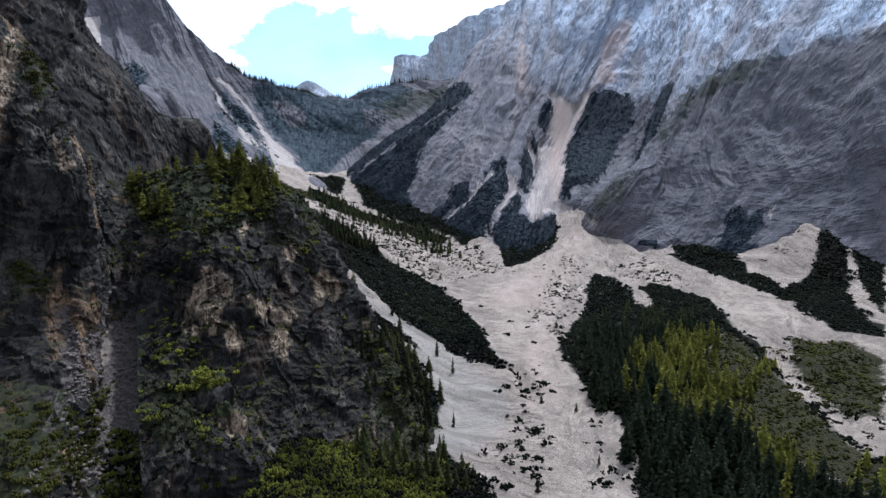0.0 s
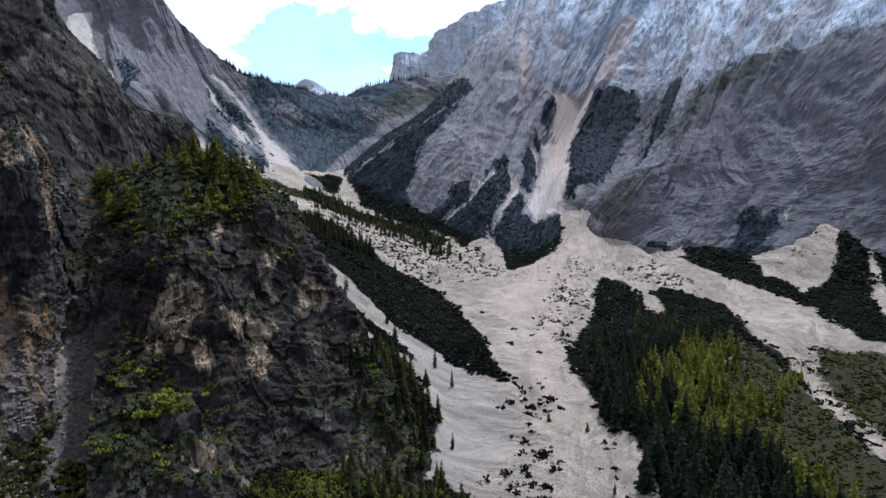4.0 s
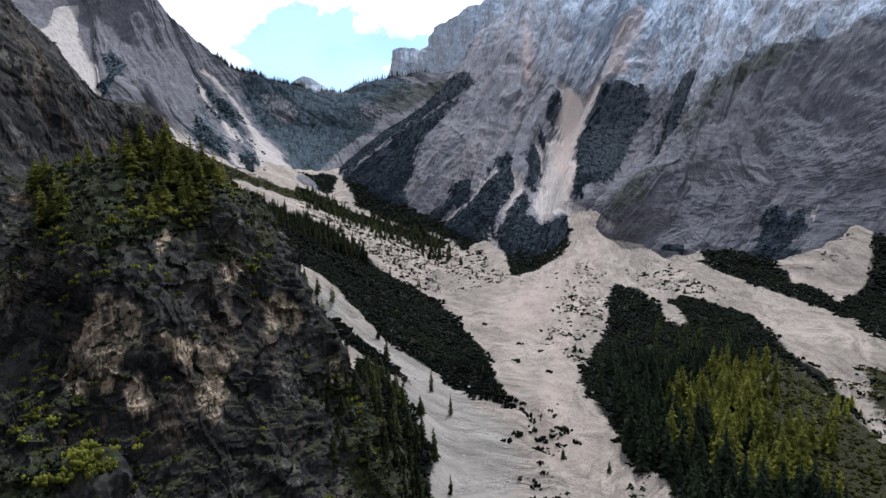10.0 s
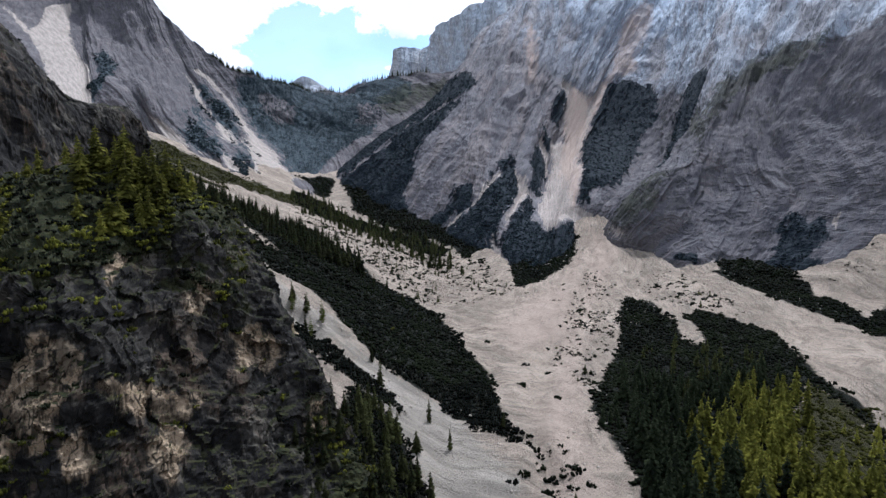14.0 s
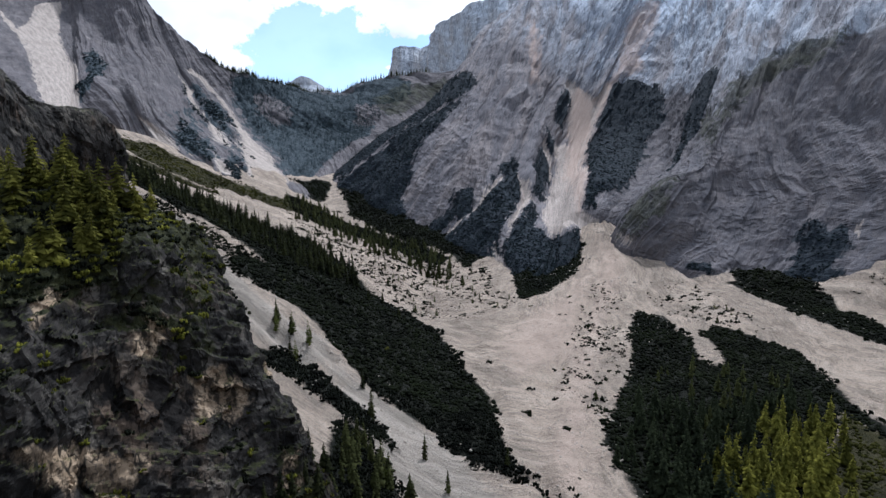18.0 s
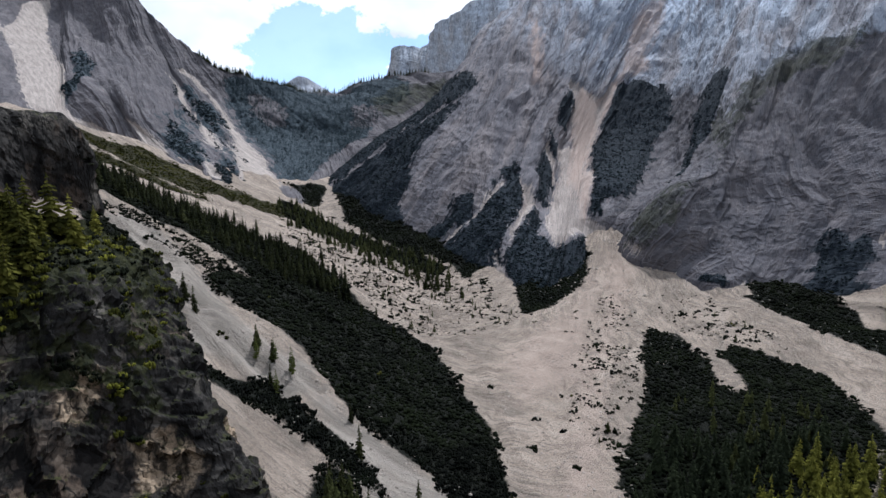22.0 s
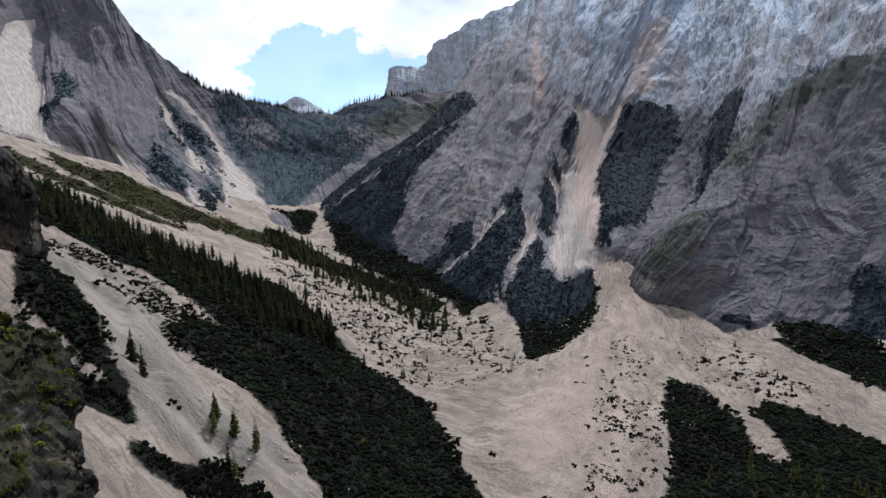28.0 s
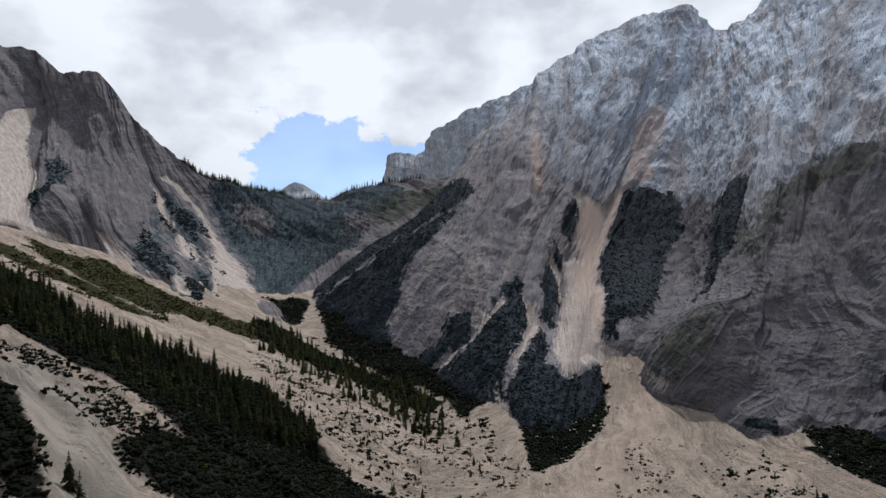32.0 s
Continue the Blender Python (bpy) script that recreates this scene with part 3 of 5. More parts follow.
def sheet(name, grid, material, attrs=(), smooth=True):
    """A mesh object from a grid of points (nu x nv x 3), with float attributes."""
    nu, nv = grid.shape[:2]
    i = np.arange(nu * nv).reshape(nu, nv)
    quads = np.stack([i[:-1, :-1], i[1:, :-1], i[1:, 1:], i[:-1, 1:]], -1).reshape(-1, 4)
    me = bpy.data.meshes.new(name)
    me.vertices.add(nu * nv)
    me.vertices.foreach_set("co", grid.reshape(-1).astype(np.float32))
    me.loops.add(quads.size)
    me.loops.foreach_set("vertex_index", quads.reshape(-1).astype(np.int32))
    me.polygons.add(len(quads))
    me.polygons.foreach_set("loop_start", np.arange(0, quads.size, 4, dtype=np.int32))
    me.polygons.foreach_set("use_smooth", np.full(len(quads), smooth))
    me.update(calc_edges=True)
    for key, values in attrs:
        me.attributes.new(key, "FLOAT", "POINT").data.foreach_set("value", np.asarray(values, np.float32).reshape(-1))
    me.materials.append(material)
    return new(name, me)


def zone(px, py, outline, soft):
    """How far inside a closed outline each point lies, in units of soft metres, cut to -1..1."""
    o = np.asarray(outline, float)
    best, inside = np.full(px.shape, 1e9), np.zeros(px.shape, bool)
    for (x0, y0), (x1, y1) in zip(o, np.roll(o, -1, 0)):
        dx, dy = x1 - x0, y1 - y0
        t = np.clip(((px - x0) * dx + (py - y0) * dy) / (dx * dx + dy * dy + 1e-9), 0, 1)
        best = np.minimum(best, np.hypot(px - x0 - t * dx, py - y0 - t * dy))
        if y0 != y1:
            inside ^= ((y0 > py) != (y1 > py)) & (px < (x1 - x0) * (py - y0) / (y1 - y0) + x0)
    return np.clip(np.where(inside, best, -best) / soft, -1, 1)


def zones(px, py, outlines, soft):
    out = np.full(px.shape, -1.0)
    for o in outlines:
        out = np.maximum(out, zone(px, py, o, soft))
    return out


# ---- the mountains ----
SKIN = {}


def facets(p, size, seed, tilt=.8):
    """Broken rock: each cell of about that size in metres is one tilted plane, set in or out at random."""
    q = p / np.asarray(size, float)
    c = np.floor(q).astype(np.int64)
    best, out = np.full(q.shape[:-1], 1e9), np.zeros(q.shape[:-1])
    for i, j, k in itertools.product((-1, 0, 1), repeat=3):
        a, b, d = c[..., 0] + i, c[..., 1] + j, c[..., 2] + k
        r = [_hash(a, b, d, seed + m) for m in range(7)]
        off = [q[..., m] - (v + .5 + .45 * r[m]) for m, v in enumerate((a, b, d))]
        dist = off[0] ** 2 + off[1] ** 2 + off[2] ** 2
        near = dist < best
        best = np.where(near, dist, best)
        out = np.where(near, .5 * r[6] + tilt * (off[0] * r[3] + off[1] * r[4] + off[2] * r[5]), out)
    return out


def bluffs(g, s, size, beds, seed, blocky):
    """Relief of a near crag: buttresses broken into angular blocks and upright panels, with beds that overhang."""
    w = size * .12 * fbm(g, size * .5, 4, seed + 70, .6)
    q = g + np.stack([w, .6 * w, .5 * w], -1)
    out = .75 * fbm(q, (size * 1.4, size * 1.4, size * 1.7), 2, seed) + .35 * crags(q, (size * .7, size * .7, size * 1.5), 3, seed + 9)
    out += blocky * .62 * facets(q, (size * .5, size * .5, size * .75), seed + 61)
    out += blocky * .36 * facets(q, (size * .2, size * .2, size * .34), seed + 66)
    out += blocky * .15 * facets(q, (size * .08, size * .08, size * .13), seed + 68)
    out += .05 * crags(q, (size * .12, size * .12, size * .3), 3, seed + 55, .6)
    lean, rough, thick = beds
    layer = (g[..., 2] + lean * s + 4 * fbm(g, size * .6, 3, seed + 33)) / thick
    for k, part in ((1.0, 1.0), (2.3, .4), (5.9, .1)):
        v = layer * k % 1
        out += rough * part * (np.where(v < .8, v / .8, (1 - v) / .2) - .5)
    return out - out.mean() - .2


def gullies(g, s, t, size, beds, seed):
    """Relief of a high face: rounded buttresses parted by sharp gullies down the fall line, broken blocks and tilted ledges."""
    bend = size * .12 * fbm(g, size * .9, 3, seed + 70)
    out = np.zeros(s.shape)
    for i, (unit, high, long) in enumerate(((size * .9, 1.0, 4.5), (size * .4, .55, 4.0), (size * .17, .26, 4.5), (size * .075, .13, 3.6))):
        v = grain(np.stack([s + bend, t / long, 0 * s], -1), unit, seed + 11 * i)
        out += high * (1.5 * np.abs(v) - .5 if i < 2 else .45 - 1.3 * np.abs(v))
    f = fbm(g, (size * .22, size * .22, size * .16), 3, seed + 61, .55) * 2.0
    out += .07 * (.8 * np.round(f) + .2 * f) + .05 * crags(g, size * .12, 3, seed + 55, .65)
    lean, rough, thick = beds
    layer = (g[..., 2] + lean * s + 3 * fbm(g, size * .6, 3, seed + 33)) / thick
    for k, part in ((1.0, 1.0), (2.7, .6), (6.1, .35)):
        q = layer * k % 1
        out += .8 * rough * part * (np.where(q < .75, q / .75, (1 - q) / .25) - .5)
    return out - out.mean()


def massif(name, key, ribs, nu, nv, size, amp, seed, material, pine=(), scree=(), grass=(), hole=(), ledges=0.0, beds=(.06, .25, 9.0), soft=10, far=False, wall=(), aged=-1.0, buff=(), blocky=0.0, cuts=(), deep=(), wooded=1.0, bare=()):
    """A mountain's skin: ribs lofted, then cut by couloirs and ribs that run down the fall line, cracks and tilted beds."""
    ribs = np.asarray(ribs, float)
    under = ribs[:, :1] - np.array((0, 0, 30.0))
    g, n = loft(np.concatenate([under, ribs], 1), nu, nv)
    s = np.zeros((nu, nv))
    s[1:] = np.cumsum(np.linalg.norm(np.diff(g, axis=0), axis=-1), 0)
    s = np.repeat(s.mean(1, keepdims=True), nv, 1) + .35 * (s - s.mean(1, keepdims=True))
    t = np.zeros((nu, nv))
    t[:, 1:] = np.cumsum(np.linalg.norm(np.diff(g, axis=1), axis=-1), 1)
    w = size * (.3 if not far else .1) * fbm(g, size * 1.1, 3, seed + 70)
    if far:
        relief = gullies(g, s, t, size, beds, seed)
    else:
        relief = bluffs(g, s, size, beds, seed, blocky)
    x, z = g[..., 0], g[..., 2]
    chute, carpet = zones(x, z, scree, soft), np.minimum(zones(x, z, pine, 18 if not far else 14), -zones(x, z, hole, 15))
    if len(deep):
        inner = g[..., 1] > 855 + .7 * (g[..., 2] - 100)
        carpet = np.maximum(carpet, np.where(inner, zones(x, z, deep, 14), -1))
        turf = np.where(inner, -1, zones(x, z, grass, 15))
    else:
        turf = zones(x, z, grass, 15)
    if far:
        carpet = np.minimum(carpet, -chute)
        carpet = np.clip(carpet + .3 * fbm(g, (12, 12, 30), 4, seed + 90, .6), -1, 1)
    relief = np.where(chute > 0, relief * (1 - (.55 if not far else .85) * chute), relief) - (.55 if not far else .25) * np.clip(chute + .6, 0, 1.6) * np.clip(np.linspace(-1.2, 5, nv), 0, 1)[None, :]
    relief = relief * (1 - .35 * np.clip(carpet, 0, 1)) + .25 * np.clip(carpet, 0, 1)
    fade = np.clip(np.linspace(0, 7, nv), .5, 1)[None, :, None]
    g = g + n * (amp * relief)[..., None] * fade
    nn = np.cross(np.gradient(g, axis=0), np.gradient(g, axis=1))
    nz = np.abs(nn[..., 2]) / np.maximum(np.linalg.norm(nn, axis=-1), 1e-6)
    if ledges:
        carpet = np.maximum(carpet, np.clip((nz - ledges) * 4 + .35 * grain(g, 22, seed + 8), -1, .4))
    carpet[round(wooded * (nu - 1)):] = np.maximum(carpet[round(wooded * (nu - 1)):], .7)
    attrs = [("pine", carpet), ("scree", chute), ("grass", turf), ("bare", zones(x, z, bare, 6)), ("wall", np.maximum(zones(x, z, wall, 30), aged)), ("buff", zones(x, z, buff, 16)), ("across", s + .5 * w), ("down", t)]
    SKIN[key] = (g, nz, carpet)
    if not cuts:
        return sheet(name, g, material, attrs, not far)
    root = new(name)
    for part_name, u0, u1, v0, v1 in cuts:
        a, b, c, d = round(u0 * (nu - 1)), round(u1 * (nu - 1)) + 1, round(v0 * (nv - 1)), round(v1 * (nv - 1)) + 1
        piece = sheet(part_name, g[a:b, c:d], material, [(key, np.asarray(v)[a:b, c:d]) for key, v in attrs], False)
        piece.parent = root
    return root


# Lines from foot to crest over which each mountain's skin is drawn.
FAR_RIBS = []
FAR_RIBS += [[(-616, 2600, 410), (-612, 2600, 414), (-611, 2620, 422)]]
FAR_RIBS += [[(-552, 2550, 404), (-553, 2580, 431), (-548, 2600, 462)]]
FAR_RIBS += [[(-501, 2550, 403), (-507, 2580, 430), (-515, 2600, 464)]]
FAR_RIBS += [[(-450, 2550, 402), (-460, 2580, 419), (-466, 2600, 439)]]
FAR_RIBS += [[(-388, 2600, 400), (-398, 2600, 402), (-412, 2620, 411)]]
RIGHT_RIBS = []
RIGHT_RIBS += [[(-150, 1480, 190), (-60, 1480, 240), (20, 1500, 300), (60, 1600, 360)]]
RIGHT_RIBS += [[(-186, 1180, 119), (-108, 1210, 195), (-25, 1260, 254), (46, 1380, 342)]]
RIGHT_RIBS += [[(-83, 1000, 77), (-32, 1040, 164), (26, 1110, 248), (110, 1350, 421)]]
RIGHT_RIBS += [[(37, 830, 50), (53, 900, 113), (82, 1010, 202), (227, 1400, 531)]]
RIGHT_RIBS += [[(77, 735, 38), (109, 830, 82), (153, 1060, 193), (344, 1470, 612)]]
RIGHT_RIBS += [[(166, 860, 69), (176, 945, 145), (279, 1190, 238), (490, 1500, 665)]]
RIGHT_RIBS += [[(195, 860, 79), (230, 905, 122), (333, 1110, 203), (545, 1500, 610)]]
RIGHT_RIBS += [[(193, 805, 85), (230, 815, 139), (311, 900, 217), (549, 1380, 595)]]
RIGHT_RIBS += [[(215, 770, 72), (252, 790, 141), (351, 900, 239), (576, 1350, 650)]]
RIGHT_RIBS += [[(253, 720, 58), (302, 790, 122), (368, 870, 215), (607, 1300, 710)]]
RIGHT_RIBS += [[(305, 700, 46), (355, 750, 117), (426, 830, 236), (701, 1200, 780)]]
RIGHT_RIBS += [[(560, 560, 50), (610, 590, 150), (680, 640, 320), (960, 880, 620)]]
RIGHT_RIBS += [[(700, 330, 40), (760, 360, 170), (840, 400, 340), (1100, 500, 600)]]
RIGHT_RIBS += [[(760, -100, 30), (820, -100, 170), (900, -100, 330), (1200, -100, 560)]]
LEFT_RIBS = []
LEFT_RIBS += [[(-560, 560, 180), (-680, 600, 280), (-820, 650, 400), (-1100, 700, 560)]]
LEFT_RIBS += [[(-620, 900, 230), (-760, 1000, 330), (-900, 1150, 460), (-1100, 1350, 640)]]
LEFT_RIBS += [[(-549, 1080, 261), (-644, 1250, 352), (-760, 1440, 475), (-849, 1560, 640)]]
LEFT_RIBS += [[(-520, 1090, 241), (-567, 1177, 304), (-669, 1396, 433), (-722, 1500, 570)]]
LEFT_RIBS += [[(-472, 1110, 219), (-486, 1160, 288), (-557, 1332, 377), (-631, 1480, 548)]]
LEFT_RIBS += [[(-382, 1060, 182), (-422, 1135, 246), (-505, 1330, 350), (-529, 1403, 449)]]
LEFT_RIBS += [[(-304, 1040, 159), (-410, 1200, 240), (-448, 1324, 308), (-469, 1400, 397)]]
LEFT_RIBS += [[(-268, 1050, 142), (-381, 1250, 232), (-414, 1370, 290), (-421, 1430, 353)]]
LEFT_RIBS += [[(-210, 1090, 122), (-339, 1330, 214), (-378, 1420, 277), (-378, 1520, 340)]]
LEFT_RIBS += [[(-194, 1180, 133), (-278, 1420, 213), (-308, 1500, 269), (-326, 1620, 332)]]
LEFT_RIBS += [[(-168, 1290, 169), (-201, 1420, 221), (-220, 1500, 261), (-235, 1650, 323)]]
LEFT_RIBS += [[(-142, 1330, 185), (-134, 1420, 230), (-133, 1500, 275), (-111, 1640, 353)]]
LEFT_RIBS += [[(-67, 1330, 198), (-54, 1450, 239), (-13, 1550, 286), (48, 1650, 365)]]
BACK_RIBS = []
BACK_RIBS += [[(-183, 2050, 308), (-177, 2080, 366), (-170, 2100, 384), (-162, 2120, 401)]]
BACK_RIBS += [[(-131, 2000, 304), (-132, 2030, 384), (-134, 2080, 446), (-132, 2100, 478)]]
BACK_RIBS += [[(-52, 1950, 314), (-51, 1980, 377), (-51, 2000, 433), (-44, 2050, 476)]]
BACK_RIBS += [[(-20, 1850, 307), (-22, 1880, 366), (-26, 1920, 429), (-22, 1960, 505)]]
BACK_RIBS += [[(35, 1700, 308), (37, 1740, 363), (39, 1800, 438), (42, 1860, 529)]]
BACK_RIBS += [[(125, 1560, 318), (130, 1600, 369), (137, 1660, 450), (146, 1740, 549)]]
BACK_RIBS += [[(230, 1500, 353), (242, 1530, 413), (253, 1580, 491), (274, 1650, 585)]]
BACK_RIBS += [[(346, 1520, 397), (364, 1560, 472), (376, 1600, 539), (395, 1660, 641)]]
SPUR_RIBS = []
SPUR_RIBS += [[(-115, 222, 62), (-133, 262, 95), (-157, 312, 120), (-165, 345, 145), (-211, 420, 170)]]
SPUR_RIBS += [[(-101, 228, 63), (-115, 265, 94), (-121, 290, 118), (-124, 305, 146), (-165, 380, 174)]]
SPUR_RIBS += [[(-89, 236, 66), (-98, 272, 77), (-103, 293, 117), (-104, 320, 152), (-127, 362, 179)]]
SPUR_RIBS += [[(-68, 258, 34), (-76, 290, 73), (-83, 318, 117), (-89, 342, 159), (-108, 362, 176)]]
SPUR_RIBS += [[(-41, 276, 25), (-49, 310, 65), (-60, 335, 100), (-74, 352, 137), (-102, 392, 164)]]
SPUR_RIBS += [[(-11, 310, 30), (-15, 345, 40), (-38, 354, 82), (-61, 362, 119), (-87, 402, 149)]]
SPUR_RIBS += [[(-12, 384, 20), (-46, 384, 57), (-82, 398, 97), (-118, 410, 127), (-150, 424, 148)]]
SPUR_RIBS += [[(-75, 450, 25), (-112, 440, 70), (-142, 448, 104), (-168, 456, 130), (-200, 468, 152)]]
RIDGE_RIBS = []
RIDGE_RIBS += [[(-205, 572, 140), (-207, 575, 150), (-210, 578, 158), (-214, 585, 155), (-218, 592, 145)]]
RIDGE_RIBS += [[(-205, 545, 135), (-212, 555, 158), (-204, 560, 204), (-240, 595, 170), (-245, 625, 150)]]
RIDGE_RIBS += [[(-205, 460, 130), (-218, 505, 175), (-231, 525, 218), (-258, 590, 190), (-275, 640, 160)]]
RIDGE_RIBS += [[(-200, 400, 130), (-222, 455, 195), (-243, 505, 249), (-310, 580, 230), (-340, 650, 190)]]
RIDGE_RIBS += [[(-225, 360, 140), (-255, 420, 220), (-258, 490, 278), (-360, 570, 270), (-400, 640, 230)]]
RIDGE_RIBS += [[(-250, 330, 150), (-300, 390, 260), (-281, 470, 327), (-430, 550, 320), (-480, 620, 270)]]
RIDGE_RIBS += [[(-330, 230, 160), (-420, 300, 290), (-520, 400, 420), (-620, 520, 380), (-640, 600, 300)]]
RIDGE_RIBS += [[(-420, 0, 150), (-520, 100, 280), (-640, 250, 430), (-760, 450, 400), (-780, 560, 300)]]
CLIFF_RIBS = []
CLIFF_RIBS += [[(-330, -150, 40), (-360, -120, 120), (-390, -80, 200), (-420, 0, 300), (-480, 120, 380)]]
CLIFF_RIBS += [[(-235, 120, 40), (-240, 180, 110), (-250, 220, 170), (-265, 260, 240), (-300, 320, 310)]]
CLIFF_RIBS += [[(-145, 200, 69), (-173, 250, 98), (-182, 272, 134), (-186, 286, 190), (-218, 330, 255)]]
CLIFF_RIBS += [[(-133, 216, 59), (-155, 262, 95), (-164, 285, 131), (-163, 292, 176), (-190, 330, 202)]]
CLIFF_RIBS += [[(-132, 234, 56), (-158, 290, 86), (-172, 322, 118), (-185, 352, 150), (-211, 400, 175)]]
CLIFF_RIBS += [[(-132, 260, 44), (-147, 300, 82), (-162, 335, 115), (-169, 360, 146), (-198, 420, 166)]]
# Outlines of scrub, rubble and turf: in plan for the valley, in x and z for the mountain faces.
G_PINE = []
G_PINE += [[(-436, 892), (-393, 876), (-361, 866), (-259, 746), (-234, 767), (-216, 812), (-167, 784), (-127, 774), (-97, 744), (-73, 707), (-49, 677), (-25, 667), (-4, 650), (4, 614), (12, 577), (31, 525), (35, 466), (37, 433), (22, 445), (0, 473), (-21, 485), (-44, 499), (-76, 540), (-92, 549), (-113, 562), (-128, 566), (-140, 576), (-143, 616), (-129, 623), (-148, 631), (-180, 635), (-208, 627), (-229, 629), (-240, 607)]]
G_PINE += [[(-212, 566), (-199, 566), (-185, 569), (-170, 553), (-152, 533), (-140, 517), (-127, 507), (-117, 489), (-108, 484), (-121, 486), (-134, 482), (-143, 478), (-154, 476)]]
G_PINE += [[(-114, 478), (-99, 480), (-88, 488), (-78, 491), (-64, 482), (-47, 474), (-38, 469), (-28, 460), (-18, 440), (-27, 446), (-42, 452), (-57, 459), (-75, 465), (-96, 460), (-110, 468)]]
G_PINE += [[(-45, 458), (-21, 417), (-6, 388), (-4, 367), (-13, 328), (-22, 309), (-39, 288), (-51, 340)]]
G_PINE += [[(146, 628), (162, 661), (177, 644), (181, 592), (175, 561), (190, 552), (194, 589), (196, 613), (211, 623), (231, 598), (245, 576), (243, 542), (235, 498), (237, 477), (239, 459), (228, 426), (220, 385), (217, 332), (215, 301), (300, 240), (300, 150), (110, 150), (90, 279), (102, 322), (101, 357), (92, 385), (89, 439), (87, 477), (88, 474), (107, 517), (128, 558)]]
G_PINE += [[(273, 670), (300, 635), (303, 575), (315, 541), (332, 567), (318, 585), (303, 614), (314, 651)]]
G_PINE += [[(321, 571), (377, 632), (412, 659), (428, 661), (370, 566), (342, 493), (347, 483), (329, 456), (301, 470), (307, 527)]]
G_PINE += [[(255, 711), (299, 709), (327, 673), (316, 644), (323, 595), (309, 558), (287, 612)]]
G_PINE += [[(424, 649), (521, 740), (361, 504), (403, 597)]]
G_PINE += [[(-220, 1058), (-163, 1025), (-114, 978), (-56, 918), (-18, 879), (10, 844), (-6, 827), (-40, 860), (-93, 922), (-145, 943), (-190, 973)]]
G_PINE += [[(-260, 100), (-200, 190), (-150, 205), (-120, 215), (-60, 240), (-50, 200), (-100, 120), (-200, 60)]]
G_PINE += [[(-218, 1140), (-201, 1172), (-180, 1180), (-172, 1126), (-173, 1074), (-200, 1096)]]
G_PINE += [[(-154, 1125), (-127, 1027), (-85, 959), (-43, 914), (-6, 878), (34, 821), (43, 840), (17, 898), (-35, 981), (-93, 1090), (-141, 1183)]]
G_PINE += [[(-242, 1144), (-212, 1130), (-193, 1150)]]
G_PINE += [[(468, 767), (392, 654), (377, 632), (335, 596), (315, 570), (325, 509), (390, 598), (428, 661), (496, 774)]]
G_PINE += [[(274, 747), (294, 744), (310, 727), (332, 704), (297, 652), (278, 674), (262, 702)]]
G_PINE += [[(-140, 255), (-120, 264), (-94, 271), (-60, 283), (-25, 300), (0, 312), (18, 288), (25, 262), (0, 235), (-60, 215), (-140, 205)]]
G_PINE += [[(74, 778), (70, 745), (70, 703), (81, 710), (102, 729), (128, 760), (144, 798), (154, 838), (120, 860), (80, 830)]]
G_PINE += [[(44, 826), (34, 818), (27, 811), (12, 850), (-5, 878), (-21, 880), (-33, 892), (-60, 927), (-50, 945), (-10, 910), (20, 875), (50, 840)]]
G_HOLE = []
G_HOLE += [[(-187, 527), (-174, 518), (-161, 516), (-149, 510), (-136, 506), (-136, 502), (-150, 503), (-163, 508), (-178, 514)]]
G_DENSE = []
G_DENSE += [[(-226, 595), (-213, 619), (-195, 633), (-167, 629), (-143, 625), (-125, 620), (-127, 578), (-136, 572), (-148, 573), (-164, 577), (-184, 588), (-204, 584)]]
G_BRUSH = []
G_BRUSH += [[(101, 634), (131, 658), (138, 623), (125, 558), (102, 510), (83, 474), (85, 521), (89, 574)]]
G_BRUSH += [[(56, 442), (69, 421), (70, 371), (58, 354), (56, 400)]]
G_BRUSH += [[(25, 338), (50, 377), (55, 331), (49, 294), (24, 284), (13, 294)]]
G_BRUSH += [[(195, 701), (230, 707), (243, 614), (229, 593), (203, 646)]]
G_BRUSH += [[(-161, 866), (-121, 882), (-62, 823), (-14, 774), (2, 676), (-26, 675), (-62, 715), (-95, 755)]]
G_BRUSH += [[(-150, 1030), (-43, 914), (40, 802), (66, 717), (44, 668), (5, 750), (-72, 856)]]
G_BRUSH += [[(78, 394), (101, 357), (99, 316), (88, 281), (73, 284), (81, 343)]]
G_BRUSH += [[(259, 457), (247, 380), (240, 329), (222, 304), (229, 352), (232, 407)]]
G_BUSY = []
G_BUSY += [[(-206, 942), (-127, 913), (-60, 845), (-5, 788), (43, 765), (68, 705), (13, 651), (-10, 669), (-52, 697), (-83, 737), (-130, 789)]]
G_BUSY += [[(104, 660), (130, 656), (115, 584), (101, 547), (80, 549), (94, 597)]]
G_BUSY += [[(171, 701), (233, 727), (251, 667), (233, 610), (197, 649)]]
G_BUSY += [[(322, 661), (380, 684), (413, 688), (384, 647), (349, 634)]]
G_BUSY += [[(134, 720), (164, 742), (157, 673), (124, 588), (95, 531), (81, 551), (101, 631)]]
G_BUSY += [[(201, 739), (224, 710), (237, 663), (248, 607), (230, 601), (206, 647), (195, 708)]]
G_GRASS = []
G_GRASS += [[(-477, 1012), (-438, 1001), (-403, 1047), (-342, 1032), (-300, 1010), (-257, 1020), (-205, 1028), (-169, 994), (-194, 966), (-253, 971), (-287, 932), (-333, 929), (-387, 954), (-424, 965)]]
G_GRASS += [[(-81, 264), (-61, 276), (-40, 279), (-21, 300), (-3, 309), (16, 294), (15, 283), (-110, 232), (-93, 247)]]
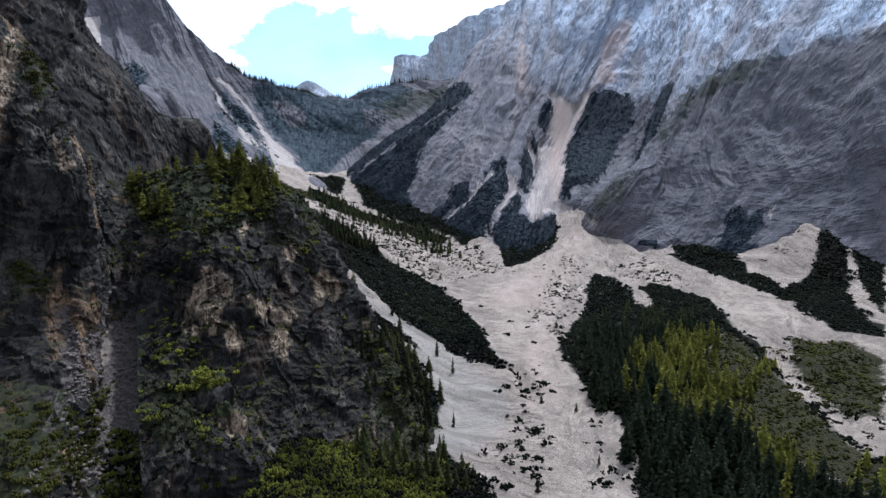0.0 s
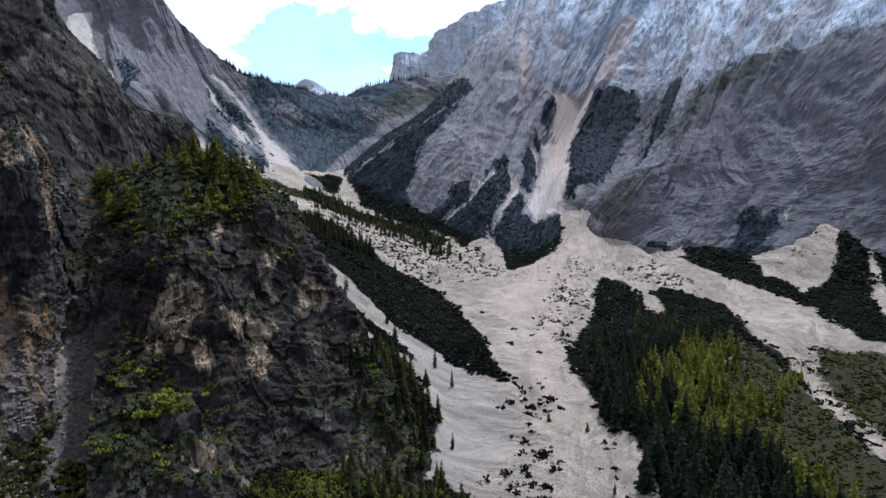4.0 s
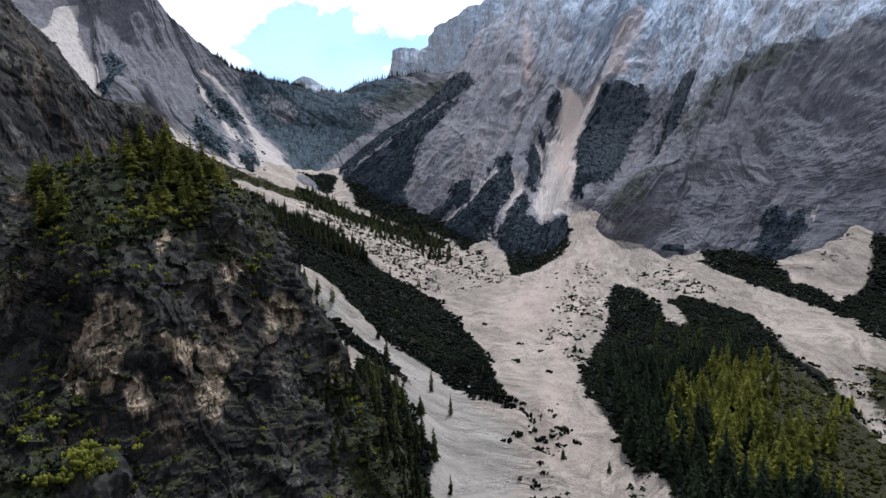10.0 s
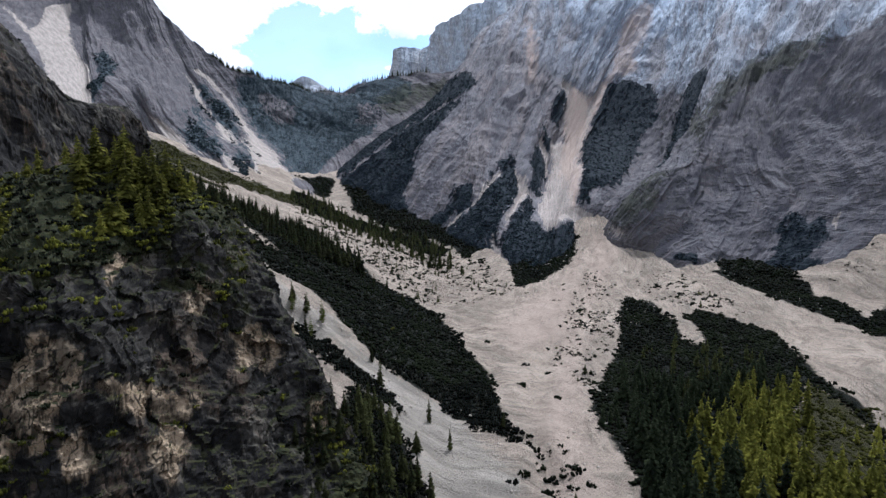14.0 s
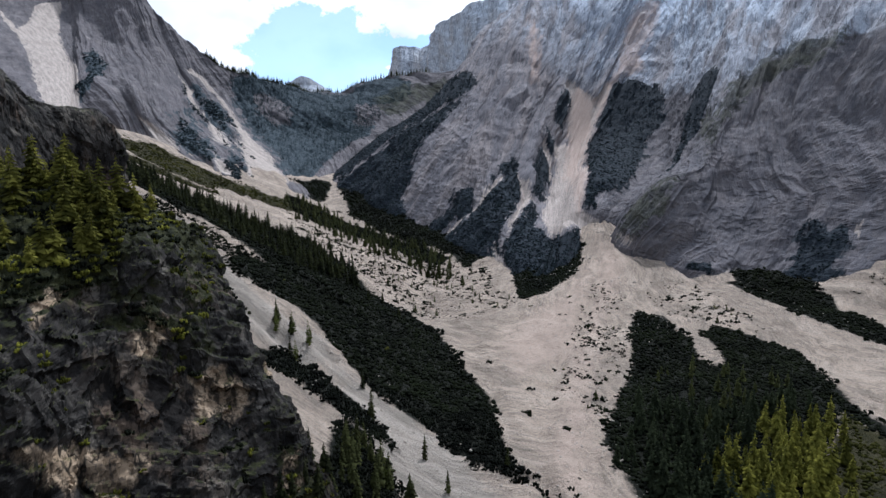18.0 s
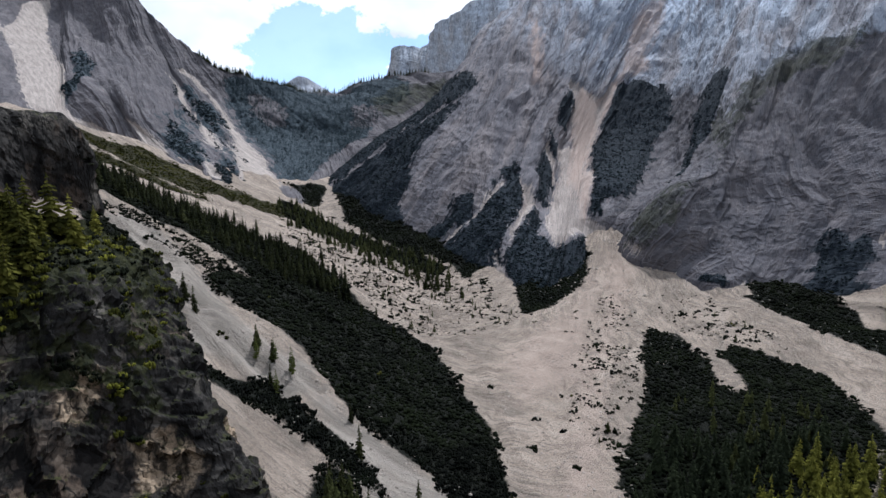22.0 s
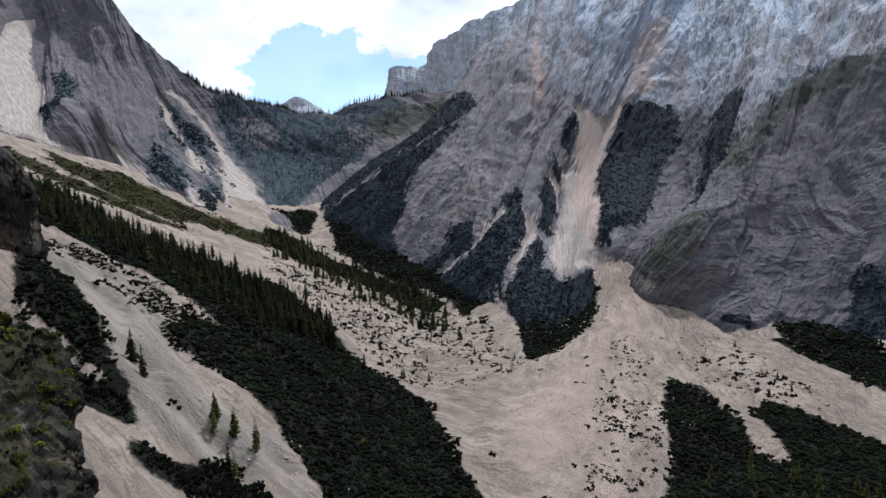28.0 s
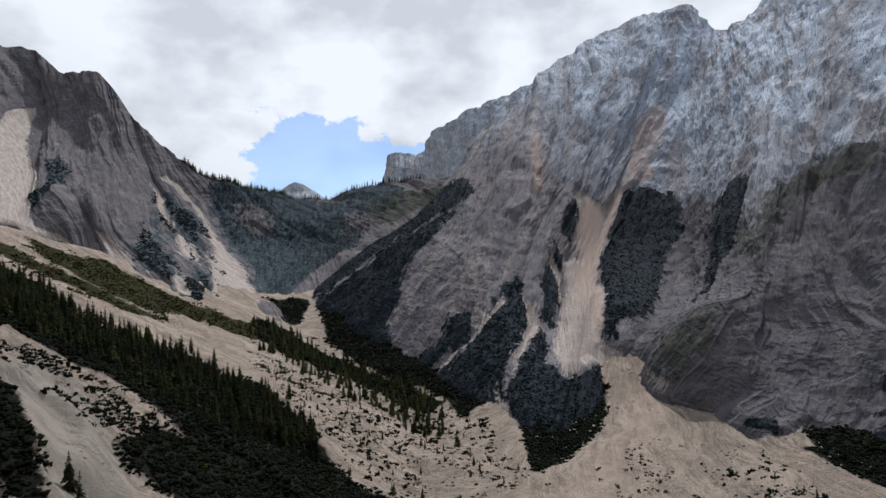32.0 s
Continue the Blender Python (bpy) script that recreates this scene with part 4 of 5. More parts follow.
G_GRASS += [[(264, 465), (300, 454), (304, 420), (250, 342), (233, 348), (233, 382), (239, 416)]]
G_GRASS += [[(224, 492), (232, 457), (227, 424), (215, 328), (214, 299), (290, 230), (220, 200), (153, 369), (166, 417)]]
G_GRASS += [[(-482, 961), (-425, 948), (-376, 945), (-307, 925), (-267, 928), (-299, 895), (-364, 911), (-417, 923), (-459, 926)]]
G_GREEN = []
G_GREEN += [[(-140, 250), (-120, 260), (-94, 268), (-60, 280), (-25, 296), (-5, 300), (0, 280), (-10, 250), (-60, 222), (-140, 212)]]
# Left gully strips tinted grey in place of a cloud's shadow.
G_CLOUD_SHADE = []
G_CLOUD_SHADE += [[(-205, 567), (-206, 613), (-182, 613), (-138, 575), (-109, 532), (-69, 524), (-53, 504), (-80, 482), (-101, 493), (-120, 491), (-141, 521), (-161, 546), (-186, 562)]]
G_CLOUD_SHADE += [[(-67, 506), (-30, 491), (5, 467), (38, 401), (37, 359), (18, 320), (-15, 306), (-7, 365), (-19, 411)]]
G_BROWN = []
G_BROWN += [[(-140, 223), (-151, 249), (-157, 283), (-178, 337), (-170, 346), (-145, 293), (-134, 261), (-115, 245), (-108, 232)]]
G_FRESH = []
G_FRESH += [[(175, 847), (190, 800), (150, 697), (120, 635), (94, 586), (52, 556), (47, 616), (75, 664), (110, 705), (152, 788), (61, 467), (54, 379), (68, 366), (72, 452)]]
R_PINE = []
R_PINE += [[(-178, 123), (-143, 151), (-104, 177), (-80, 194), (-54, 216), (-17, 237), (19, 252), (30, 260), (20, 238), (5, 221), (-21, 200), (-29, 184), (-37, 167), (-41, 151), (-49, 136), (-55, 118), (-47, 100), (-23, 92), (-8, 103), (14, 124), (26, 135), (36, 137), (41, 128), (37, 118), (21, 103), (6, 88), (-9, 73), (-22, 66), (-35, 68), (-63, 73), (-99, 85), (-141, 99), (-162, 112)]]
R_PINE += [[(66, 145), (79, 166), (92, 169), (95, 158), (96, 143), (97, 126), (88, 110), (70, 101), (73, 92), (68, 84), (54, 72), (49, 60), (38, 54), (28, 54), (12, 63), (-5, 71), (9, 85), (27, 101), (45, 115), (58, 128)]]
R_PINE += [[(73, 84), (78, 90), (83, 98), (100, 113), (112, 115), (115, 103), (107, 93), (116, 90), (136, 90), (147, 92), (154, 83), (158, 74), (146, 64), (128, 56), (106, 47), (85, 43), (71, 41), (63, 45), (58, 52), (65, 62), (63, 70)]]
R_PINE += [[(114, 125), (113, 150), (123, 172), (140, 188), (148, 178), (151, 163), (150, 148), (134, 127), (122, 118)]]
R_PINE += [[(148, 209), (156, 203), (159, 179), (155, 170), (147, 184), (143, 196)]]
R_PINE += [[(164, 239), (183, 262), (197, 269), (198, 245), (190, 222), (177, 209), (164, 217)]]
R_PINE += [[(257, 57), (273, 67), (282, 67), (290, 58), (297, 51), (304, 61), (318, 75), (333, 95), (346, 112), (353, 110), (358, 104), (369, 109), (371, 102), (367, 93), (356, 82), (346, 65), (338, 51), (326, 41), (308, 40), (286, 46)]]
R_PINE += [[(234, 67), (250, 75), (256, 70), (251, 61), (240, 62)]]
R_PINE += [[(-60, 75), (0, 66), (48, 58), (75, 46), (110, 52), (150, 70), (140, 20), (20, 20), (-80, 60)]]
R_SCREE = []
R_SCREE += [[(193, 187), (196, 231), (202, 263), (184, 271), (200, 285), (222, 278), (238, 265), (250, 261), (277, 291), (285, 281), (257, 242), (238, 214), (217, 182), (190, 155), (173, 129), (166, 110), (176, 103), (193, 92), (195, 87), (189, 77), (160, 82), (147, 94), (136, 90), (117, 92), (117, 103), (130, 121), (145, 137), (159, 155), (165, 171), (161, 187), (180, 192)]]
R_SCREE += [[(136, 188), (145, 196), (156, 167), (154, 147), (145, 141), (148, 163)]]
R_SCREE += [[(94, 151), (99, 143), (106, 136), (113, 118), (103, 113), (91, 105), (83, 98), (74, 89), (75, 98), (84, 108), (96, 122)]]
R_SCREE += [[(-7, 70), (13, 90), (34, 107), (52, 122), (64, 132), (81, 148), (74, 148), (54, 135), (42, 121), (28, 108), (6, 91)]]
R_SCREE += [[(60, 82), (64, 66), (69, 59), (62, 52), (44, 54), (51, 66)]]
R_SCREE += [[(370, 103), (378, 108), (387, 114), (382, 110), (373, 98), (370, 96)]]
R_SCREE += [[(252, 61), (265, 70), (280, 70), (289, 63), (291, 56), (297, 51), (285, 55), (281, 65), (267, 63), (254, 56)]]
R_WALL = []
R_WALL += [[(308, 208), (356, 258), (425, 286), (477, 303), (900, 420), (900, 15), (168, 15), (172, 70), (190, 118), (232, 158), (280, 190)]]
R_BUFF = []
R_BUFF += [[(234, 204), (255, 252), (289, 302), (312, 344), (329, 397), (369, 441), (405, 443), (383, 388), (344, 334), (346, 302), (303, 297), (262, 242), (213, 178)]]
R_BUFF += [[(148, 379), (158, 365), (150, 312), (140, 273), (130, 273), (137, 323)]]
R_BUFF += [[(190, 187), (200, 231), (205, 260), (222, 278), (238, 262), (250, 255), (232, 205), (210, 178), (185, 150), (170, 118), (163, 112), (160, 130), (178, 170)]]
# Dark rib edge: scrub, with the rib's shadow painted into its colour.
R_RIB_EDGE = []
R_RIB_EDGE += [[(191, 86), (220, 116), (236, 144), (278, 182), (314, 221), (340, 250), (390, 277), (421, 292), (455, 299), (420, 265), (388, 251), (345, 232), (314, 207), (265, 169), (226, 140), (202, 111)]]
R_PINE += [[(-190, 125), (-143, 151), (-104, 177), (-54, 216), (-17, 237), (30, 258), (62, 285), (45, 300), (-20, 278), (-80, 243), (-150, 195), (-195, 155)]]
R_DEEP_PINE = []
R_DEEP_PINE += [[(179, 149), (213, 178), (241, 214), (258, 247), (279, 276), (307, 291), (335, 286), (359, 279), (356, 256), (344, 226), (317, 195), (305, 180), (292, 164), (263, 146), (235, 133), (215, 128), (191, 122), (181, 109), (170, 113), (171, 129)]]
L_SCREE = []
L_SCREE += [[(-821, 477), (-802, 464), (-743, 416), (-749, 429), (-777, 479), (-777, 492), (-754, 498), (-738, 462), (-700, 415), (-662, 380), (-628, 352), (-604, 336), (-588, 322), (-570, 307), (-551, 283), (-537, 266), (-518, 250), (-476, 224), (-470, 215), (-530, 245), (-560, 262), (-620, 310), (-701, 379), (-769, 430)]]
L_SCREE += [[(-457, 247), (-429, 233), (-408, 222), (-383, 203), (-370, 185), (-400, 190), (-427, 222)]]
L_SCREE += [[(-476, 326), (-454, 302), (-439, 278), (-412, 250), (-358, 206), (-322, 186), (-308, 181), (-324, 188), (-346, 205), (-370, 223), (-403, 251), (-423, 270), (-436, 284), (-440, 299), (-457, 313)]]
L_SCREE += [[(-467, 338), (-444, 325), (-432, 305), (-421, 297), (-402, 273), (-388, 252), (-363, 223), (-342, 205), (-317, 184), (-287, 160), (-275, 130), (-215, 115), (-235, 140), (-245, 149), (-266, 163), (-294, 182), (-336, 209), (-364, 233), (-385, 258), (-405, 283), (-424, 307), (-440, 331), (-456, 345)]]
L_SCREE += [[(-336, 187), (-320, 176), (-295, 159), (-283, 148), (-304, 155), (-318, 168)]]
L_PINE = []
L_PINE += [[(-415, 335), (-386, 340), (-340, 335), (-292, 326), (-263, 312), (-221, 312), (-158, 340), (-98, 350), (-67, 335), (-60, 300), (-81, 290), (-119, 251), (-150, 209), (-190, 178), (-205, 159), (-217, 138), (-235, 142), (-257, 159), (-285, 178), (-317, 200), (-349, 223), (-375, 254), (-396, 284)]]
L_PINE += [[(-450, 308), (-441, 307), (-430, 290), (-416, 281), (-402, 267), (-381, 242), (-361, 218), (-329, 192), (-332, 192), (-361, 214), (-380, 232), (-405, 251), (-418, 265), (-428, 279), (-440, 290)]]
L_PINE += [[(-438, 275), (-425, 261), (-411, 244), (-384, 222), (-356, 202), (-328, 180), (-318, 170), (-328, 174), (-353, 185), (-378, 199), (-398, 221), (-403, 233)]]
L_PINE += [[(-322, 186), (-305, 178), (-285, 159), (-270, 147), (-285, 150), (-301, 165)]]
L_PINE += [[(-612, 361), (-610, 374), (-555, 337), (-542, 305), (-542, 274), (-571, 294), (-562, 315)]]
L_HOLE = []
L_HOLE += [[(-378, 304), (-361, 307), (-333, 291), (-308, 268), (-308, 245), (-325, 239), (-358, 265)]]
L_HOLE += [[(-175, 275), (-100, 283), (-105, 261), (-134, 235), (-172, 235)]]
L_GRASS = []
L_GRASS += [[(-146, 290), (-84, 326), (-15, 335), (40, 355), (46, 340), (0, 300), (-37, 285), (-88, 256), (-120, 262)]]
S_PINE = []
S_PINE += [[(-119, 80), (-119, 88), (-110, 89), (-101, 78), (-97, 72), (-105, 71), (-117, 73)]]
S_PINE += [[(-44, 89), (-32, 69), (-13, 48), (-4, 35), (-12, 32), (-36, 48), (-37, 66)]]
S_PINE += [[(-88, 156), (-83, 148), (-66, 124), (-68, 125), (-83, 138)]]
S_PINE += [[(-230, 165), (-200, 190), (-110, 190), (-90, 165), (-85, 150), (-120, 146), (-170, 142), (-220, 150)]]
S_BARE = []
S_BARE += [[(-119, 121), (-116, 129), (-108, 130), (-101, 123), (-102, 115), (-104, 108), (-105, 100), (-119, 103), (-121, 110)]]
S_BARE += [[(-103, 100), (-99, 104), (-94, 95), (-96, 89), (-101, 93)]]
S_BARE += [[(-68, 118), (-63, 119), (-54, 106), (-58, 102), (-66, 108)]]
S_BARE += [[(-99, 139), (-95, 150), (-96, 160), (-101, 161), (-102, 148)]]
S_BARE += [[(-46, 91), (-42, 89), (-40, 78), (-45, 79)]]
S_BARE += [[(-51, 47), (-43, 47), (-33, 39), (-34, 37), (-51, 43)]]
S_BARE += [[(-98, 114), (-89, 111), (-73, 101), (-76, 97), (-91, 104)]]
S_BARE += [[(-82, 101), (-74, 91), (-78, 83), (-84, 90)]]
S_BARE += [[(-80, 142), (-75, 136), (-76, 125), (-81, 128)]]
# Warm sunlit patches on the cliff, painted as pale ochre rock.
C_SUNLIT = []
C_SUNLIT += [[(-175, 187), (-178, 196), (-164, 179), (-170, 176)]]
C_SUNLIT += [[(-207, 230), (-211, 246), (-197, 216), (-195, 200)]]
C_SCREE = []
C_SCREE += [[(-136, 63), (-143, 74), (-158, 88), (-172, 118), (-167, 116), (-154, 92), (-147, 73), (-135, 54), (-132, 48)]]
C_PINE = []
C_PINE += [[(-175, 93), (-164, 89), (-146, 78), (-138, 71), (-137, 58), (-152, 69)]]
C_PINE += [[(-190, 137), (-184, 139), (-174, 128), (-175, 123), (-186, 130)]]
C_PINE += [[(-205, 238), (-192, 229), (-187, 209), (-194, 217)]]
WOOD_SLOPE = []
WOOD_SLOPE += [[(-397, 858), (-361, 866), (-265, 759), (-257, 816), (-216, 812), (-167, 784), (-125, 768), (-92, 738), (-69, 707), (-74, 689), (-107, 692), (-125, 653), (-153, 651), (-186, 656), (-211, 638), (-236, 641), (-256, 646)]]
WOOD_RIGHT = []
WOOD_RIGHT += [[(112, 499), (149, 504), (168, 488), (200, 503), (198, 462), (179, 416), (182, 379), (173, 326), (172, 285), (255, 235), (250, 160), (115, 160), (90, 279), (100, 321), (101, 351), (93, 382), (95, 465)]]
WOOD_OPEN = []
WOOD_OPEN += [[(141, 602), (165, 551), (224, 544), (228, 500), (230, 466), (225, 421), (220, 385), (217, 332), (215, 301), (310, 240), (300, 150), (240, 150), (182, 379), (140, 486)]]
WOOD_STRIP = []
WOOD_STRIP += [[(-217, 1047), (-147, 1013), (-70, 938), (-18, 879), (15, 825), (10, 773), (-15, 801), (-58, 831), (-121, 882), (-194, 966)]]
WOOD_SPARSE = []
WOOD_SPARSE += [[(-168, 891), (-121, 882), (-62, 823), (-14, 774), (14, 674), (-26, 675), (-62, 715), (-95, 755)]]
WOOD_SPARSE += [[(-75, 881), (-6, 827), (43, 765), (56, 709), (38, 688), (-4, 751)]]
WOOD_FOOT = []
WOOD_FOOT += [[(-52, 380), (-35, 430), (-7, 387), (-4, 367), (-13, 328), (2, 315), (13, 290), (-23, 260), (-38, 258), (-48, 280)]]
LONE_TREES = []
LONE_TREES += [[(-92, 507), (-83, 508), (-72, 503), (-81, 492), (-128, 521), (-135, 526), (-93, 512), (-84, 508), (-77, 487), (-74, 507), (-42, 493), (-34, 466), (-6, 445), (5, 424), (-22, 410), (-26, 413), (-37, 434), (-42, 436), (-59, 664), (-48, 668), (-33, 646), (-77, 701), (4, 353), (-2, 302), (43, 282), (-16, 295), (34, 442)]]
LONE_SHRUBS = []
LONE_SHRUBS += [[(71, 519), (51, 501), (70, 483), (48, 426), (45, 430), (53, 401), (47, 370), (48, 362), (49, 337), (54, 325), (48, 312), (44, 301), (44, 294), (23, 293), (29, 287), (45, 289), (30, 324), (47, 437), (34, 574), (57, 531), (77, 568), (41, 438), (39, 433), (50, 421), (40, 401), (35, 397), (48, 385), (229, 515), (231, 509), (231, 499), (234, 493), (238, 488), (239, 480), (240, 476)]]

right_mountain = massif("mountain", "right", RIGHT_RIBS, 860, 330, 105, 11, 3, MAT_FAR, R_PINE, R_SCREE, R_RIB_EDGE, beds=(.12, .035, 23), soft=8, far=True, wall=R_WALL, buff=R_BUFF, deep=R_DEEP_PINE)
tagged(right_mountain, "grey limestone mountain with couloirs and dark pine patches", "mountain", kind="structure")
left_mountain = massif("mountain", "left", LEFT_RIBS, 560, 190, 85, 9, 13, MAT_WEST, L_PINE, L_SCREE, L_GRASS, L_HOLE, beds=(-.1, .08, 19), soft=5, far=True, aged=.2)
tagged(left_mountain, "grey limestone peak and wooded headwall above the scree", "mountain", kind="structure")
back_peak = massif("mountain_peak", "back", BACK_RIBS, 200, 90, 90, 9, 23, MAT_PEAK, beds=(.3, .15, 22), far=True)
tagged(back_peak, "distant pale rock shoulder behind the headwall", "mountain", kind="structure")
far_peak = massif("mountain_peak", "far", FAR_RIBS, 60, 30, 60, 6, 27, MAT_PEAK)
tagged(far_peak, "small pale peak far beyond the col", "mountain", kind="structure")
# Unseen slope, added to close the place behind the path and block skylight.
BEHIND_RIBS = [[(x, -420 - abs(x) / 9, 0), (x * 1.05, -560, 150), (x * 1.1, -720, 360), (x * 1.15, -900, 640)] for x in (1300, 900, 500, 100, -300, -700, -1100, -1400)]
behind = massif("mountain", "behind", BEHIND_RIBS, 80, 40, 90, 9, 63, MAT_FAR, [[(-2500, -200), (2500, -200), (2500, 520), (-2500, 520)]], far=True)
tagged(behind, "dark wooded mountainside on the other side of the valley", "mountain", kind="structure")
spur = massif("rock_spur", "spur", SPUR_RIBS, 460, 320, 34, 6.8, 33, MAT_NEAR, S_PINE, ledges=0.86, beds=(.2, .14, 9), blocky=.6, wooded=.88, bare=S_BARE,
              cuts=[("buttress", 0, .33, 0, .8), ("rock_wall", .33, .66, 0, .8), ("flank", .66, 1, 0, .8), ("wooded_top", 0, 1, .8, 1)])
tagged(spur, "dark limestone crag streaked with black and topped by trees", "crag")
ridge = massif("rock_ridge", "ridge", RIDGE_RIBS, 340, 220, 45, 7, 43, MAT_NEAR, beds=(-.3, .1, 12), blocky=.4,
               cuts=[("front_face", 0, 1, 0, .6), ("back_face", 0, 1, .6, 1)])
tagged(ridge, "dark bare rock ridge falling towards the scree slope", "ridge")
cliff = massif("rock_cliff", "cliff", CLIFF_RIBS, 320, 260, 34, 5, 53, MAT_CLIFF, C_PINE, C_SCREE, ledges=0.86, beds=(.15, .16, 8), blocky=.7, bare=C_SUNLIT,
               cuts=[("rock_wall", 0, .62, 0, 1), ("gully", .62, 1, 0, 1)])
tagged(cliff, "brown and grey rock cliff beside a rubble gully", "cliff")


def knob(name, centre, radii, seed, amp, bare, label, category):
    """A free-standing rock tooth: a rough dome, blocky and cracked."""
    a, e = np.meshgrid(np.linspace(0, 2 * math.pi, 90), np.linspace(-.5, .5 * math.pi, 60), indexing="ij")
    n = np.stack([np.cos(a) * np.cos(e), np.sin(a) * np.cos(e), np.sin(e)], -1)
    g = np.asarray(centre, float) + n * np.asarray(radii, float)
    f = fbm(g, max(radii) * .45, 4, seed) * 2.4
    g = g + n * (amp * (.7 * np.round(f) / 2 + .3 * f + .5 * crags(g, (4, 4, 9), 4, seed + 5)))[..., None]
    one = np.ones(a.shape)
    ob = sheet(name, g, MAT_NEAR, [("pine", np.clip((n[..., 2] - .75) * 6, -1, 1)), ("scree", -one), ("grass", -one), ("bare", bare * one), ("across", a * 8), ("down", g[..., 2])])
    return tagged(ob, label, category)


knob("rock_outcrop", (-93, 250, 58), (8, 8, 25), 5, 2.2, .4, "tan broken rock tooth at the foot of the crag", "rock")
knob("rock_outcrop", (-107, 262, 66), (13, 12, 22), 8, 2.5, -1, "dark rock knob carrying green bushes below the crag", "rock")


# ---- the valley ----
def spaced(lo, a, b, hi, fine, growth=1.06):
    mid = list(np.arange(a, b + fine, fine))
    for end, sign in ((lo, -1), (hi, 1)):
        step, side, v = fine, [], (mid[0] if sign < 0 else mid[-1])
        while (v - end) * sign < 0:
            step = min(step * growth, 60)
            v = v + sign * step
            side.append(v)
        mid = side[::-1] + mid if sign < 0 else mid + side
    return np.array(mid)


gx, gy = np.meshgrid(spaced(-2200, -260, 420, 2200, 2.6), spaced(-1500, 210, 960, 2600, 2.6), indexing="ij")
gz = scree_height(gx, gy)
scrub = np.maximum(zones(gx, gy, G_PINE, 12), np.minimum(zones(gx, gy, G_DENSE, 12), .15) - .25)
scrub = np.minimum(scrub, -zones(gx, gy, G_HOLE + [G_GRASS[3]], 6))
a1, d1, a2, d2, on_fan = runnels(gx, gy)
ground = sheet("ground", np.stack([gx, gy, gz], -1), MAT_SCREE, [("pine", scrub), ("grass", zones(gx, gy, G_GRASS, 14)), ("fresh", zones(gx, gy, G_FRESH, 25)), ("brown", zones(gx, gy, G_BROWN, 8)), ("grey", zones(gx, gy, G_CLOUD_SHADE, 14)), ("across", a1), ("down", d1), ("across_fan", a2), ("down_fan", d2), ("fan", on_fan)])
tagged(ground, "pale limestone scree filling the valley floor", "ground", kind="structure")


# ---- plants ----
def leaf_material(name, dark, light, transmit, bias=1.7):
    k = Mat(name)
    info = k.t.nodes.new("ShaderNodeObjectInfo")
    island = k.geo.outputs["Random Per Island"]
    f = k.math("ADD", k.math("MULTIPLY", island, 0.4), k.math("MULTIPLY", k.ramp(k.noise(26, 4, 0.6), 0.3, 0.7), 0.6))
    f = k.math("ADD", f, k.math("MULTIPLY", k.math("SUBTRACT", info.outputs["Random"], 0.5), 0.45), True)
    f = k.math("POWER", f, bias)
    return k.finish(k.mix(f, dark, light), 0.8, None, transmit, 0.03)


def plain_material(name, a, b, size, rough=0.9):
    k = Mat(name)
    n = k.noise(size, 5, 0.65)
    return k.finish(k.mix(k.ramp(n, 0.3, 0.7), a, b), rough, k.bump(n, size * 0.4, 0.6))


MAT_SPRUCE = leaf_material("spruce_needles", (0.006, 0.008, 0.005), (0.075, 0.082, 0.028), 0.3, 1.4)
# Light copy of the spruce needles, for trees in a sunbeam patch.
MAT_SUNBEAM = leaf_material("sunbeam_spruce_needles", (0.012, 0.017, 0.005), (0.31, 0.30, 0.05), 0.45, 1.2)
# Brighter copy of the spruce needles: sun on the crag top, painted.
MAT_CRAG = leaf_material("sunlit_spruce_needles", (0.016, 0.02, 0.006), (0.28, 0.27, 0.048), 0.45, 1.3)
MAT_LARCH = leaf_material("larch_needles", (0.06, 0.075, 0.02), (0.15, 0.16, 0.035), 0.35)
# Dwarf pine needles near black: the belt's shade is in their colour.
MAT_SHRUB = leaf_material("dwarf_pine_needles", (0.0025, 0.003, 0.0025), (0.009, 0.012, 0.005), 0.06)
# Blue-grey needles below: distance haze is mixed into their colour.
MAT_DISTANT = leaf_material("hazed_distant_needles", (0.011, 0.016, 0.022), (0.036, 0.049, 0.053), 0.2)
MAT_HAZY = leaf_material("hazed_headwall_needles", (0.024, 0.035, 0.043), (0.068, 0.09, 0.095), 0.2)
# Dark copy of the spruce needles, for trees outside the sunbeam.
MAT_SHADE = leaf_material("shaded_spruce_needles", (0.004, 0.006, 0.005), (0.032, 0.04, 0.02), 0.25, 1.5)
MAT_BUSH = leaf_material("green_leaves", (0.018, 0.022, 0.006), (0.26, 0.26, 0.036), 0.45, 1.8)
MAT_SCRUB = leaf_material("brown_green_scrub", (0.012, 0.014, 0.004), (0.085, 0.083, 0.016), 0.3)
MAT_BARK = plain_material("bark", (0.09, 0.07, 0.055), (0.19, 0.16, 0.13), 0.5)
MAT_RUBBLE = plain_material("dark_rubble", (0.05, 0.042, 0.038), (0.15, 0.127, 0.115), 1.2)
MAT_BOULDER = plain_material("limestone_block", (0.26, 0.225, 0.195), (0.42, 0.37, 0.325), 1.5)


def solid(name, verts, faces, material, smooth=False):
    me = bpy.data.meshes.new(name)
    me.from_pydata([tuple(map(float, v)) for v in verts], [], faces)
    me.materials.append(material)
    if smooth:
        me.polygons.foreach_set("use_smooth", np.full(len(me.polygons), True))
    me.update()
    return me


